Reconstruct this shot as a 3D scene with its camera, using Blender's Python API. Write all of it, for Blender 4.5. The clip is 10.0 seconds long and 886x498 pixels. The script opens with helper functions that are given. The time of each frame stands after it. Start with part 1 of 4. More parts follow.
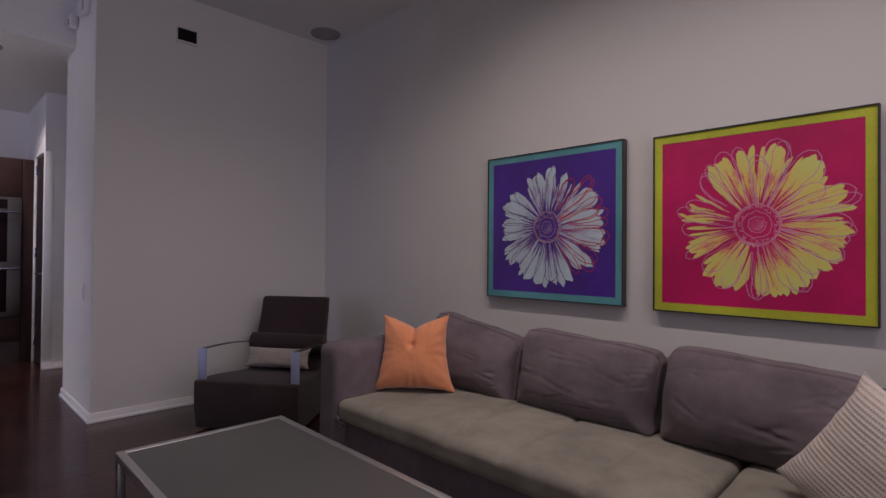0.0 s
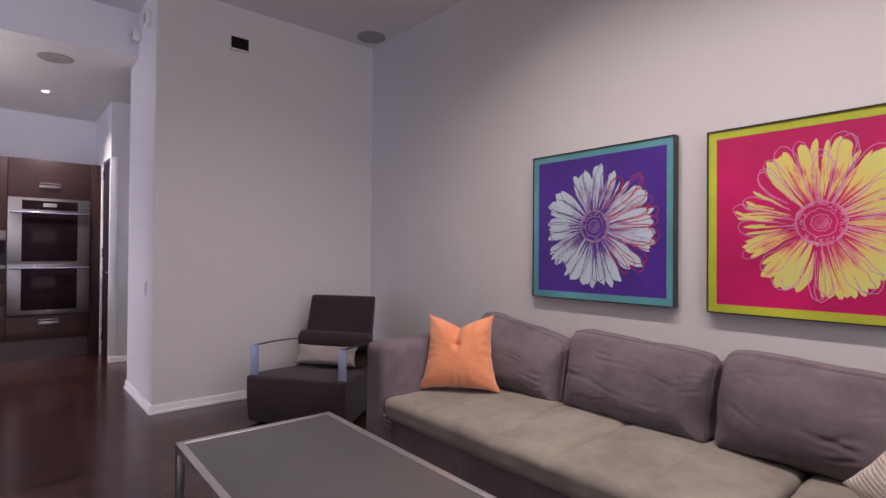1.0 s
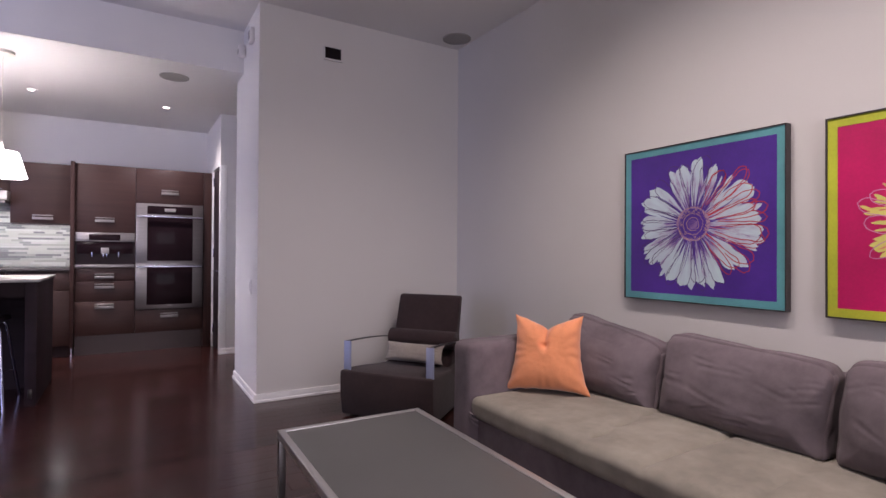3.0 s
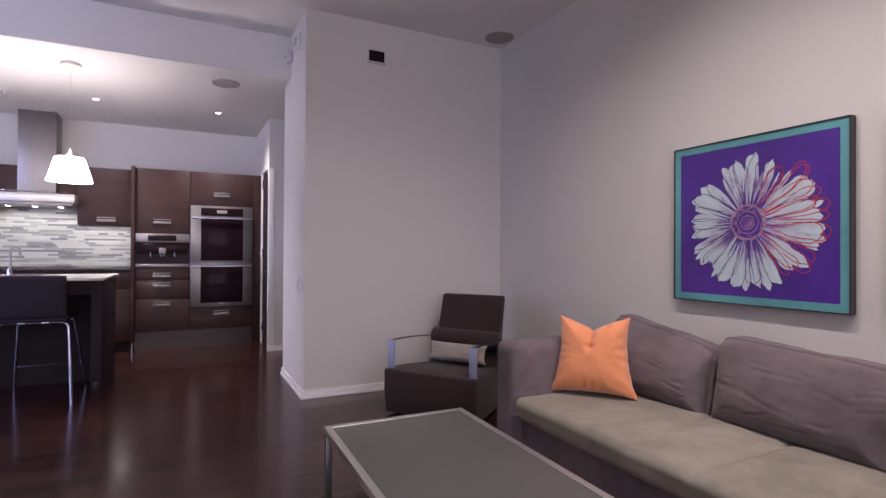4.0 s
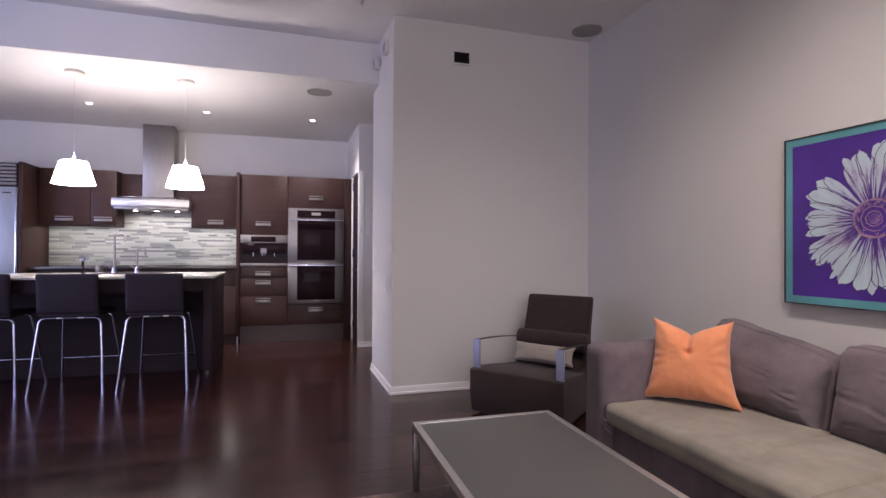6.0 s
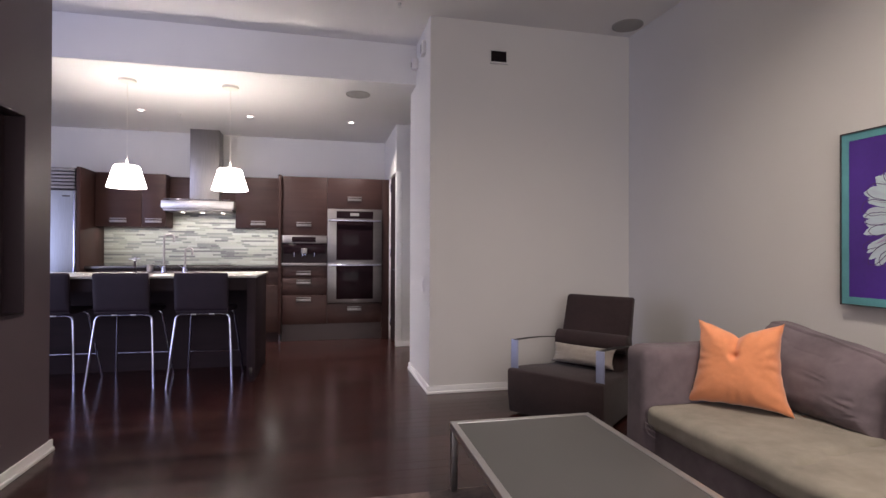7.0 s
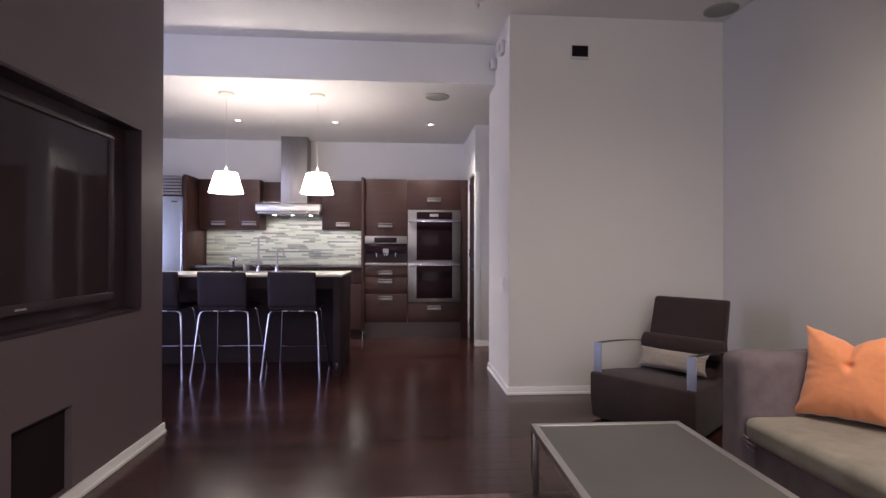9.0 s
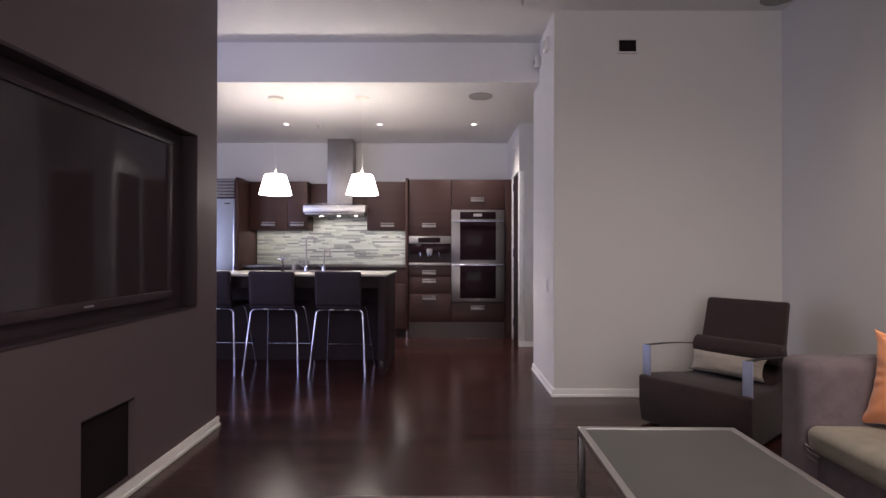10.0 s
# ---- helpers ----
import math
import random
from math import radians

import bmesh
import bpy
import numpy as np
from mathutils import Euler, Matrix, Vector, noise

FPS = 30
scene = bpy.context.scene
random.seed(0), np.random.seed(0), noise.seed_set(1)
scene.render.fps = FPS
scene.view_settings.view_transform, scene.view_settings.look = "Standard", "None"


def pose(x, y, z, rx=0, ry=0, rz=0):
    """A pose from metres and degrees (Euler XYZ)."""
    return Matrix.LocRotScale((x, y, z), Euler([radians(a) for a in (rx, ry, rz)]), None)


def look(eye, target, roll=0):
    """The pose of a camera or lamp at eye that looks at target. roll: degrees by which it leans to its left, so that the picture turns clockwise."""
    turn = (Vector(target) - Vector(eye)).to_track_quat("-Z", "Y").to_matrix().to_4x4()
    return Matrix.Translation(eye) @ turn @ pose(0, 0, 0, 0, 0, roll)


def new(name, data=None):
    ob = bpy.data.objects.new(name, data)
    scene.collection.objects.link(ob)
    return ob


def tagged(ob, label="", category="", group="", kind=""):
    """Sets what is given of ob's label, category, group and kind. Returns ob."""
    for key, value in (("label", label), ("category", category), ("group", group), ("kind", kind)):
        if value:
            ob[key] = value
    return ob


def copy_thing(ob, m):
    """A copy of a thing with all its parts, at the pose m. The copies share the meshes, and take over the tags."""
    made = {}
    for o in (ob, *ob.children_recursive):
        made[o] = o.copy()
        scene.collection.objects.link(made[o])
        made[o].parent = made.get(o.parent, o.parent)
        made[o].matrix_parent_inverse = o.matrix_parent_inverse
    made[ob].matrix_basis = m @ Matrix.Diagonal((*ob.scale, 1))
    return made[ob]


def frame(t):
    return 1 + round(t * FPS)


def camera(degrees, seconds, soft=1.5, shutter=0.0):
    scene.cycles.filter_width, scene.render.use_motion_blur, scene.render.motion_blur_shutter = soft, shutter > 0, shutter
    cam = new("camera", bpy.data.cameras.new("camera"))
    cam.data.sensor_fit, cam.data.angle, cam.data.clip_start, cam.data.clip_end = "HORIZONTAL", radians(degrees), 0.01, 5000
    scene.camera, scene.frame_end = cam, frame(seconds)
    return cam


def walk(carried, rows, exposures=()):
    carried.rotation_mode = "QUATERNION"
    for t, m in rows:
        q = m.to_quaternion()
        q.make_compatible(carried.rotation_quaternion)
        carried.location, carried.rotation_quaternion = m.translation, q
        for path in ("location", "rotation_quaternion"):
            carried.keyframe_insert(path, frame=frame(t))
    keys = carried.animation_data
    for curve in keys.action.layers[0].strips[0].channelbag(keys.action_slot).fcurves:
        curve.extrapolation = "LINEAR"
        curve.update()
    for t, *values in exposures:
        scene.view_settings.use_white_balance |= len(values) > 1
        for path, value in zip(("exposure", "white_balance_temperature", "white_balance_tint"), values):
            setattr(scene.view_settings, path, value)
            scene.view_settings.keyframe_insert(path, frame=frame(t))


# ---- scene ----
cam = camera(80.7, 10.0)
# seconds, yaw, pitch, roll of a head that pans on a tripod
PATH = [
    (0, -45.26, 0.65, -0.47),
    (0.5, -42.84, 0.61, -0.44),
    (1, -40.44, 0.59, -0.45),
    (1.5, -38.11, 0.57, -0.40),
    (2, -35.79, 0.55, -0.41),
    (2.5, -33.45, 0.52, -0.39),
    (4, -26.50, 0.45, -0.32),
    (4.5, -24.14, 0.44, -0.30),
    (5, -21.72, 0.43, -0.28),
    (5.5, -19.43, 0.41, -0.28),
    (7, -13.25, 0.35, -0.22),
    (7.5, -11.27, 0.35, -0.16),
    (8, -9.19, 0.35, -0.15),
    (8.5, -7.01, 0.34, -0.15),
    (9, -4.67, 0.33, -0.13),
    (9.5, -2.24, 0.32, -0.11),
    (10, 0.07, 0.31, -0.07),
]
EYE_HEIGHT, LENS_AHEAD, LENS_ASIDE = 1.11, 0.052, -0.019


def on_head(yaw, pitch, roll):
    """The lens sits a little ahead of the pivot of the tripod head."""
    a = radians(yaw)
    x = -math.sin(a) * LENS_AHEAD + math.cos(a) * LENS_ASIDE
    y = math.cos(a) * LENS_AHEAD + math.sin(a) * LENS_ASIDE
    return pose(x, y, EYE_HEIGHT, 90 + pitch, roll, yaw)


walk(cam, [(t, on_head(yaw, pitch, roll)) for t, yaw, pitch, roll in PATH],
     exposures=[(0, -0.95, 6210, 27), (0.3, -0.30, 6210, 28), (0.7, 0.04, 6210, 28), (5.5, 0.03, 6210, 28), (7.0, 0.06, 6600, 19), (8.5, 0.03, 6600, 20), (9.5, -0.04, 6600, 20), (10, -0.16, 6600, 20)])

# ---------------------------------------------------------------- light
world = bpy.data.worlds.new("dusk")
scene.world = world
world.use_nodes = True
world.node_tree.nodes["Background"].inputs[0].default_value = (0.25, 0.36, 0.75, 1)
world.node_tree.nodes["Background"].inputs[1].default_value = 0.6


def lamp(name, kind, at, target, watts, colour, **more):
    data = bpy.data.lights.new(name, kind)
    data.energy, data.color = watts, colour
    for key, value in more.items():
        if key == "size":
            data.size = value
        elif key == "size_y":
            data.shape, data.size_y = "RECTANGLE", value
        elif key == "radius":
            data.shadow_soft_size = value
        elif key == "angle":
            data.spot_size = radians(value)
        elif key == "blend":
            data.spot_blend = value
    ob = new(name, data)
    ob.matrix_basis = look(at, target)
    return ob


WHITE = (1.0, 0.98, 0.92)
WARM, NEUTRAL, DUSK = (1.0, 0.90, 0.77), (1.0, 0.94, 0.86), (0.66, 0.71, 1.0)
lamp("window_light", "AREA", (0.3, -3.9, 1.55), (0.3, 0, 1.55), 86, (1.0, 0.96, 0.88), size=4.2, size_y=2.3)
lamp("window_light", "AREA", (-6.1, 0.6, 1.55), (0, 0.6, 1.55), 265, DUSK, size=7.4, size_y=2.3)
WASHERS = [(1.42, 1.62), (1.42, 0.62), (1.42, -0.45)]
# two invented ceiling lights, out of view, that fill the living room
FILL_DOWNS = [(1.0, 2.55), (-0.45, -0.6)]
for x, y in WASHERS:
    lamp("wall_washer_light", "SPOT", (x, y, 2.94), (x, y, 0.4), 76, WARM, angle=155, blend=1.0, radius=0.04)
for (x, y), watts in zip(FILL_DOWNS, (38, 16)):
    lamp("living_downlight_light", "SPOT", (x, y, 2.94), (x, y, 0), watts, WARM, angle=150, blend=1.0, radius=0.25)

# ---------------------------------------------------------------- materials


class Nodes:
    """A material with a Principled shader and short ways to wire it."""

    def __init__(self, name):
        self.mat = bpy.data.materials.new(name)
        self.mat.use_nodes = True
        self.tree = self.mat.node_tree
        self.shader = self.tree.nodes["Principled BSDF"]

    def add(self, kind, **values):
        node = self.tree.nodes.new(kind)
        for key, value in values.items():
            node.inputs[key].default_value = value
        return node

    def link(self, a, b):
        self.tree.links.new(a, b)

    def space(self, scale=(1, 1, 1), kind="Object"):
        coords, mapping = self.add("ShaderNodeTexCoord"), self.add("ShaderNodeMapping")
        mapping.inputs["Scale"].default_value = scale
        self.link(coords.outputs[kind], mapping.inputs[0])
        return mapping.outputs[0]

    def noise(self, space, scale, detail=4.0, rough=0.55):
        node = self.add("ShaderNodeTexNoise", Scale=scale, Detail=detail, Roughness=rough)
        self.link(space, node.inputs["Vector"])
        return node.outputs["Fac"]

    def ramp(self, fac, stops):
        node = self.add("ShaderNodeValToRGB")
        ramp = node.color_ramp
        while len(ramp.elements) < len(stops):
            ramp.elements.new(0.5)
        for element, (at, colour) in zip(ramp.elements, stops):
            element.position, element.color = at, (*colour, 1)
        self.link(fac, node.inputs[0])
        return node.outputs[0]

    def mix(self, fac, a, b, blend="MIX"):
        node = self.tree.nodes.new("ShaderNodeMix")
        node.data_type, node.blend_type = "RGBA", blend
        for socket, value in ((node.inputs[0], fac), (node.inputs[6], a), (node.inputs[7], b)):
            if isinstance(value, (int, float)):
                socket.default_value = value
            elif isinstance(value, tuple):
                socket.default_value = (*value, 1)
            else:
                self.link(value, socket)
        return node.outputs[2]

    def math(self, op, a, b=0.0):
        node = self.tree.nodes.new("ShaderNodeMath")
        node.operation = op
        for socket, value in ((node.inputs[0], a), (node.inputs[1], b)):
            if isinstance(value, (int, float)):
                socket.default_value = value
            else:
                self.link(value, socket)
        return node.outputs[0]

    def put(self, **sockets):
        for key, value in sockets.items():
            socket = self.shader.inputs[key.replace("_", " ")]
            if isinstance(value, (int, float)):
                socket.default_value = value
            elif isinstance(value, tuple):
                socket.default_value = (*value, 1)
            else:
                self.link(value, socket)
        return self

    def bump(self, height, strength, distance=0.01):
        node = self.add("ShaderNodeBump", Strength=strength, Distance=distance)
        self.link(height, node.inputs["Height"])
        self.link(node.outputs[0], self.shader.inputs["Normal"])
        return self


def scaled(colour, k):
    return tuple(min(1.0, c * k) for c in colour)


def plain(name, colour, rough=0.5, metal=0.0, vary=0.12, big=1.5, fine=60.0, relief=0.05, stretch=(1, 1, 1), shine=0.5):
    n = Nodes(name)
    space = n.space(stretch)
    large, small = n.noise(space, big, 3), n.noise(space, fine, 5)
    tone = n.ramp(large, [(0.3, scaled(colour, 1 - vary)), (0.7, scaled(colour, 1 + vary))])
    tone = n.mix(0.25, tone, n.ramp(small, [(0.3, scaled(colour, 1 - vary)), (0.7, scaled(colour, 1 + vary))]))
    dull = n.math("ADD", n.math("MULTIPLY", small, 0.16), rough - 0.08)
    n.put(Base_Color=tone, Roughness=dull, Metallic=metal, Specular_IOR_Level=shine)
    if relief:
        n.bump(small, relief, 0.004)
    return n.mat


def fabric(name, colour, vary=0.22, weave=700.0, nap=3.0, rough=0.95, sheen=0.25, relief=0.35):
    n = Nodes(name)
    space = n.space()
    large, middle, small = n.noise(space, nap, 4, 0.6), n.noise(space, nap * 6, 5, 0.65), n.noise(space, weave, 2)
    tone = n.ramp(large, [(0.38, scaled(colour, 1 - vary)), (0.62, scaled(colour, 1 + vary))])
    tone = n.mix(0.35, tone, n.ramp(middle, [(0.35, scaled(colour, 1 - vary)), (0.65, scaled(colour, 1 + vary))]))
    tone = n.mix(0.2, tone, n.ramp(small, [(0.3, scaled(colour, 0.7)), (0.7, scaled(colour, 1.3))]))
    n.put(Base_Color=tone, Roughness=rough, Sheen_Weight=sheen, Sheen_Roughness=0.5)
    n.bump(n.math("ADD", n.math("MULTIPLY", middle, 1.0), n.math("MULTIPLY", small, 0.25)), relief, 0.006)
    return n.mat


def wood(name, dark, light, along=(1, 1, 0.06), rough=0.35, coat=0.0, own=False, shine=0.5, wave=0.0):
    """Grain that runs along the axis with the small scale. own: every piece has a tone of its own."""
    n = Nodes(name)
    space = n.space(along)
    if own:
        info, shift = n.add("ShaderNodeObjectInfo"), n.add("ShaderNodeVectorMath")
        shift.operation = "ADD"
        spread = n.math("MULTIPLY", info.outputs["Random"], 37.0)
        n.link(space, shift.inputs[0])
        n.link(spread, shift.inputs[1])
        space = shift.outputs[0]
    grain, pores, cloud = n.noise(space, 22, 6, 0.7), n.noise(space, 140, 3), n.noise(space, 3, 3)
    tone = n.ramp(grain, [(0.3, dark), (0.72, light)])
    tone = n.mix(0.4, tone, n.ramp(cloud, [(0.3, dark), (0.7, light)]))
    if own:
        tone = n.mix(0.6, tone, n.ramp(info.outputs["Random"], [(0, scaled(dark, 0.8)), (0.6, light), (1, scaled(light, 1.5))]))
    dull = n.math("ADD", n.math("MULTIPLY", grain, 0.18), rough - 0.09)
    n.put(Base_Color=tone, Roughness=dull, Coat_Weight=coat, Coat_Roughness=0.08, Specular_IOR_Level=shine)
    relief = n.math("ADD", grain, pores)
    if wave:
        # scraped boards: shallow ripples across the grain under smooth lacquer
        swell = n.add("ShaderNodeTexNoise", Scale=1.0, Detail=2.0)
        stretch = n.add("ShaderNodeVectorMath")
        stretch.operation = "MULTIPLY"
        stretch.inputs[1].default_value = (60.0, 26.0, 1.0)
        n.link(space, stretch.inputs[0])
        n.link(stretch.outputs[0], swell.inputs["Vector"])
        relief = n.math("ADD", n.math("MULTIPLY", relief, 0.25), n.math("MULTIPLY", swell.outputs["Fac"], wave))
        n.bump(relief, 0.2, 0.002)
        return n.mat
    n.bump(relief, 0.12, 0.002)
    return n.mat


def steel(name, colour=(0.29, 0.272, 0.268), rough=0.36, along=(0.02, 1, 1)):
    n = Nodes(name)
    brushed, smear = n.noise(n.space(along), 260, 3), n.noise(n.space(), 4, 3)
    n.put(Base_Color=n.ramp(brushed, [(0.25, scaled(colour, 0.82)), (0.75, scaled(colour, 1.12))]), Metallic=1.0,
          Roughness=n.math("ADD", n.math("MULTIPLY", smear, 0.14), rough - 0.05))
    return n.bump(brushed, 0.05, 0.001).mat


def glow(name, colour, strength):
    n = Nodes(name)
    n.put(Base_Color=(0.8, 0.8, 0.8), Emission_Color=colour, Emission_Strength=strength, Roughness=0.5)
    return n.mat


WALL = plain("white_wall_paint", (0.635, 0.62, 0.60), 0.75, vary=0.03, big=0.8, fine=240, relief=0.08)
CEILING = plain("white_ceiling_paint", (0.70, 0.69, 0.675), 0.85, vary=0.03, big=0.7, fine=200, relief=0.06)
DARK_WALL = plain("dark_brown_wall_paint", (0.113, 0.083, 0.089), 0.5, vary=0.06, big=0.9, fine=220, relief=0.08)
TRIM = plain("white_trim_paint", (0.80, 0.79, 0.77), 0.4, vary=0.04, big=3, fine=120)
BOARD = wood("espresso_floor_board", (0.0172, 0.0055, 0.0050), (0.043, 0.0142, 0.0115), (0.05, 1, 1), 0.21, 0.13, own=True, shine=0.32, wave=0.5)
CABINET = wood("dark_brown_wood_veneer", (0.030, 0.0135, 0.0120), (0.055, 0.0258, 0.0218), (0.06, 1, 1), 0.45, shine=0.3)
CABINET_UPRIGHT = wood("dark_brown_wood_upright_grain", (0.028, 0.0128, 0.0112), (0.051, 0.0242, 0.0202), (1, 1, 0.06), 0.5, shine=0.2)
BLACK_WOOD = wood("black_brown_wood", (0.016, 0.0085, 0.0105), (0.030, 0.0165, 0.0205), (0.06, 1, 1), 0.6, shine=0.2)
STEEL = steel("brushed_stainless_steel")
STEEL_UPRIGHT = steel("brushed_stainless_steel_upright", along=(1, 1, 0.02))
FRIDGE_STEEL = steel("bright_brushed_steel", (0.52, 0.57, 0.64), 0.32, (1, 1, 0.02))
HOOD_STEEL = steel("bright_hood_steel", (0.58, 0.57, 0.56), 0.34)
CHROME = plain("polished_chrome", (0.52, 0.53, 0.66), 0.1, 1.0, 0.03, relief=0)
ALUMINIUM = plain("satin_aluminium", (0.62, 0.61, 0.60), 0.42, 1.0, 0.08, relief=0.02)
BLACK_GLASS = plain("black_glass", (0.015, 0.008, 0.010), 0.10, 0.0, 0.1, relief=0, shine=0.05)
BLACK = plain("black_plastic", (0.026, 0.0185, 0.0225), 0.5, vary=0.2, relief=0.03, shine=0.15)
PLINTH = plain("bronzed_plinth_metal", (0.050, 0.032, 0.030), 0.35, 0.4, 0.15, relief=0.02)
PICTURE_FRAME = plain("graphite_frame_paint", (0.035, 0.030, 0.032), 0.45, vary=0.2, relief=0.03)
DARK_METAL = plain("dark_bronze_metal", (0.05, 0.042, 0.04), 0.35, 0.8, 0.1, relief=0.02)
ARM_METAL = plain("dark_arm_metal", (0.022, 0.019, 0.019), 0.45, 0.2, 0.1, relief=0.02)
BEZEL = plain("dark_plum_lacquer", (0.050, 0.035, 0.042), 0.45, vary=0.15, relief=0.02, shine=0.2)
SCREEN = plain("dark_screen_glass", (0.043, 0.031, 0.035), 0.05, vary=0.05, relief=0, shine=0.28)
TABLETOP = plain("grey_frosted_glass", (0.088, 0.088, 0.086), 0.5, vary=0.05, big=2, fine=300, relief=0.01)
STONE = plain("pale_stone_worktop", (0.44, 0.43, 0.39), 0.22, vary=0.15, big=6, fine=160, relief=0.01)
DARK_STONE = plain("dark_stone_worktop", (0.05, 0.045, 0.045), 0.2, vary=0.2, big=8, fine=180, relief=0.01)
GROUT = plain("pale_grout", (0.38, 0.37, 0.35), 0.8, vary=0.08)
SEAT_SUEDE = fabric("pale_beige_suede", (0.246, 0.224, 0.183), vary=0.30, nap=2.6, sheen=0.08, relief=0.25)
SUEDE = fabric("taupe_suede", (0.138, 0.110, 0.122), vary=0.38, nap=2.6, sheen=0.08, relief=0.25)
CHAIR_CLOTH = fabric("dark_brown_chenille", (0.030, 0.0160, 0.0165), vary=0.3, nap=5, sheen=0.10)
ORANGE = fabric("orange_cotton_velvet", (0.79, 0.295, 0.13), vary=0.10, nap=4, sheen=0.4, relief=0.12)
LINEN = fabric("oatmeal_linen", (0.36, 0.32, 0.28), vary=0.15, nap=6)
RUG = fabric("mottled_rug_pile", (0.13, 0.085, 0.075), vary=0.7, nap=9, weave=260)
SEAT_LEATHER = plain("black_leather", (0.022, 0.0145, 0.0215), 0.55, shine=0.22, vary=0.2, big=6, fine=400, relief=0.15)
# the dusk window's blue reflection is mixed into this metal's colour
POST = plain("blue_reflection_post_metal", (0.40, 0.45, 0.64), 0.4, 0.35, 0.08, relief=0.02)
GRILLE = plain("grey_speaker_grille", (0.31, 0.30, 0.28), 0.7, vary=0.1, fine=500, relief=0.3)
WHITE_PLASTIC = plain("white_plastic", (0.66, 0.64, 0.63), 0.4, vary=0.04)
VENT_DARK = plain("dark_vent_inside", (0.018, 0.0125, 0.0145), 0.8, vary=0.2, shine=0.1)
BRASS_CORD = plain("pale_cord", (0.72, 0.68, 0.60), 0.5, vary=0.1)
SHADE_GLOW = glow("lit_white_lampshade", (1.0, 0.93, 0.84), 17.0)
BULB_GLOW = glow("lit_bulb", (1.0, 0.9, 0.78), 14.0)


def tile_glass():
    n = Nodes("glass_mosaic_tile")
    info = n.add("ShaderNodeObjectInfo")
    tone = n.ramp(info.outputs["Random"], [(0.0, (0.40, 0.42, 0.36)), (0.3, (0.46, 0.49, 0.44)), (0.48, (0.20, 0.22, 0.205)),
                                          (0.66, (0.29, 0.31, 0.265)), (0.82, (0.125, 0.135, 0.135)), (0.94, (0.43, 0.44, 0.40))])
    n.tree.nodes[-1].color_ramp.interpolation = "CONSTANT"
    cloud = n.noise(n.space((0.3, 1, 1)), 30, 4)
    tone = n.mix(n.math("MULTIPLY", cloud, 0.18), tone, (0.60, 0.60, 0.57))
    n.put(Base_Color=tone, Roughness=0.34)
    return n.mat


def stripe_weave():
    n = Nodes("striped_woven_cotton")
    space = n.space()
    split = n.add("ShaderNodeSeparateXYZ")
    n.link(space, split.inputs[0])
    row = n.math("MULTIPLY", split.outputs[2], 72.0)
    band = n.math("FRACT", row)
    index = n.math("FLOOR", row)
    pick = n.add("ShaderNodeTexWhiteNoise")
    pick.noise_dimensions = "1D"
    n.link(index, pick.inputs["W"])
    colour = n.ramp(pick.outputs["Value"], [(0.0, (0.46, 0.21, 0.15)), (0.38, (0.22, 0.20, 0.19)), (0.70, (0.42, 0.34, 0.27))])
    n.tree.nodes[-1].color_ramp.interpolation = "CONSTANT"
    dash = n.math("GREATER_THAN", n.math("SINE", n.math("ADD", n.math("MULTIPLY", split.outputs[0], 780.0), n.math("MULTIPLY", index, 2.1))), -0.3)
    on = n.math("MULTIPLY", n.math("LESS_THAN", band, 0.36), dash)
    fuzz = n.noise(space, 600, 3)
    n.put(Base_Color=n.mix(n.math("MULTIPLY", on, 0.5), n.ramp(fuzz, [(0.3, (0.54, 0.48, 0.43)), (0.7, (0.72, 0.66, 0.60))]), colour), Roughness=0.95)
    n.bump(n.math("ADD", fuzz, n.math("MULTIPLY", n.math("SINE", n.math("MULTIPLY", row, 6.28)), 0.6)), 0.5, 0.004)
    return n.mat


def brushed_paint(name, stops, rays=34.0):
    """Paint pulled outwards from the flower's middle, in streaks."""
    n = Nodes(name)
    split, flat = n.add("ShaderNodeSeparateXYZ"), n.add("ShaderNodeCombineXYZ")
    n.link(n.space(), split.inputs[0])
    n.link(split.outputs[1], flat.inputs[0])
    n.link(split.outputs[2], flat.inputs[1])
    turn = n.add("ShaderNodeTexGradient")
    turn.gradient_type = "RADIAL"
    n.link(flat.outputs[0], turn.inputs[0])
    length = n.add("ShaderNodeVectorMath")
    length.operation = "LENGTH"
    n.link(flat.outputs[0], length.inputs[0])
    polar = n.add("ShaderNodeCombineXYZ")
    n.link(n.math("MULTIPLY", turn.outputs["Fac"], rays), polar.inputs[0])
    n.link(n.math("MULTIPLY", length.outputs["Value"], 2.2), polar.inputs[1])
    patch = n.noise(n.space(), 7.0, 3)
    streak = n.math("ADD", n.noise(polar.outputs[0], 2.2, 5, 0.7), n.math("MULTIPLY", n.math("SUBTRACT", patch, 0.46), 0.62))
    streak = n.math("ADD", streak, n.math("MULTIPLY", n.math("SUBTRACT", length.outputs["Value"], 0.165), 1.0))
    n.put(Base_Color=n.ramp(streak, stops), Roughness=0.55)
    return n.mat


TILE = tile_glass()
STRIPES = stripe_weave()

# ---------------------------------------------------------------- builders


def thing(name, at=(0, 0, 0), label="", category="", group="", turn=0.0):
    ob = new(name)
    ob.empty_display_size = 0.05
    ob.matrix_basis = pose(*at, 0, 0, turn)
    return tagged(ob, label, category, group)


def link_mesh(name, bm, material, smooth=True):
    me = bpy.data.meshes.new(name)
    bmesh.ops.recalc_face_normals(bm, faces=bm.faces)
    bm.to_mesh(me)
    bm.free()
    me.materials.append(material)
    if smooth:
        me.shade_smooth()
        me.set_sharp_from_angle(angle=radians(38))
    return new(name, me)


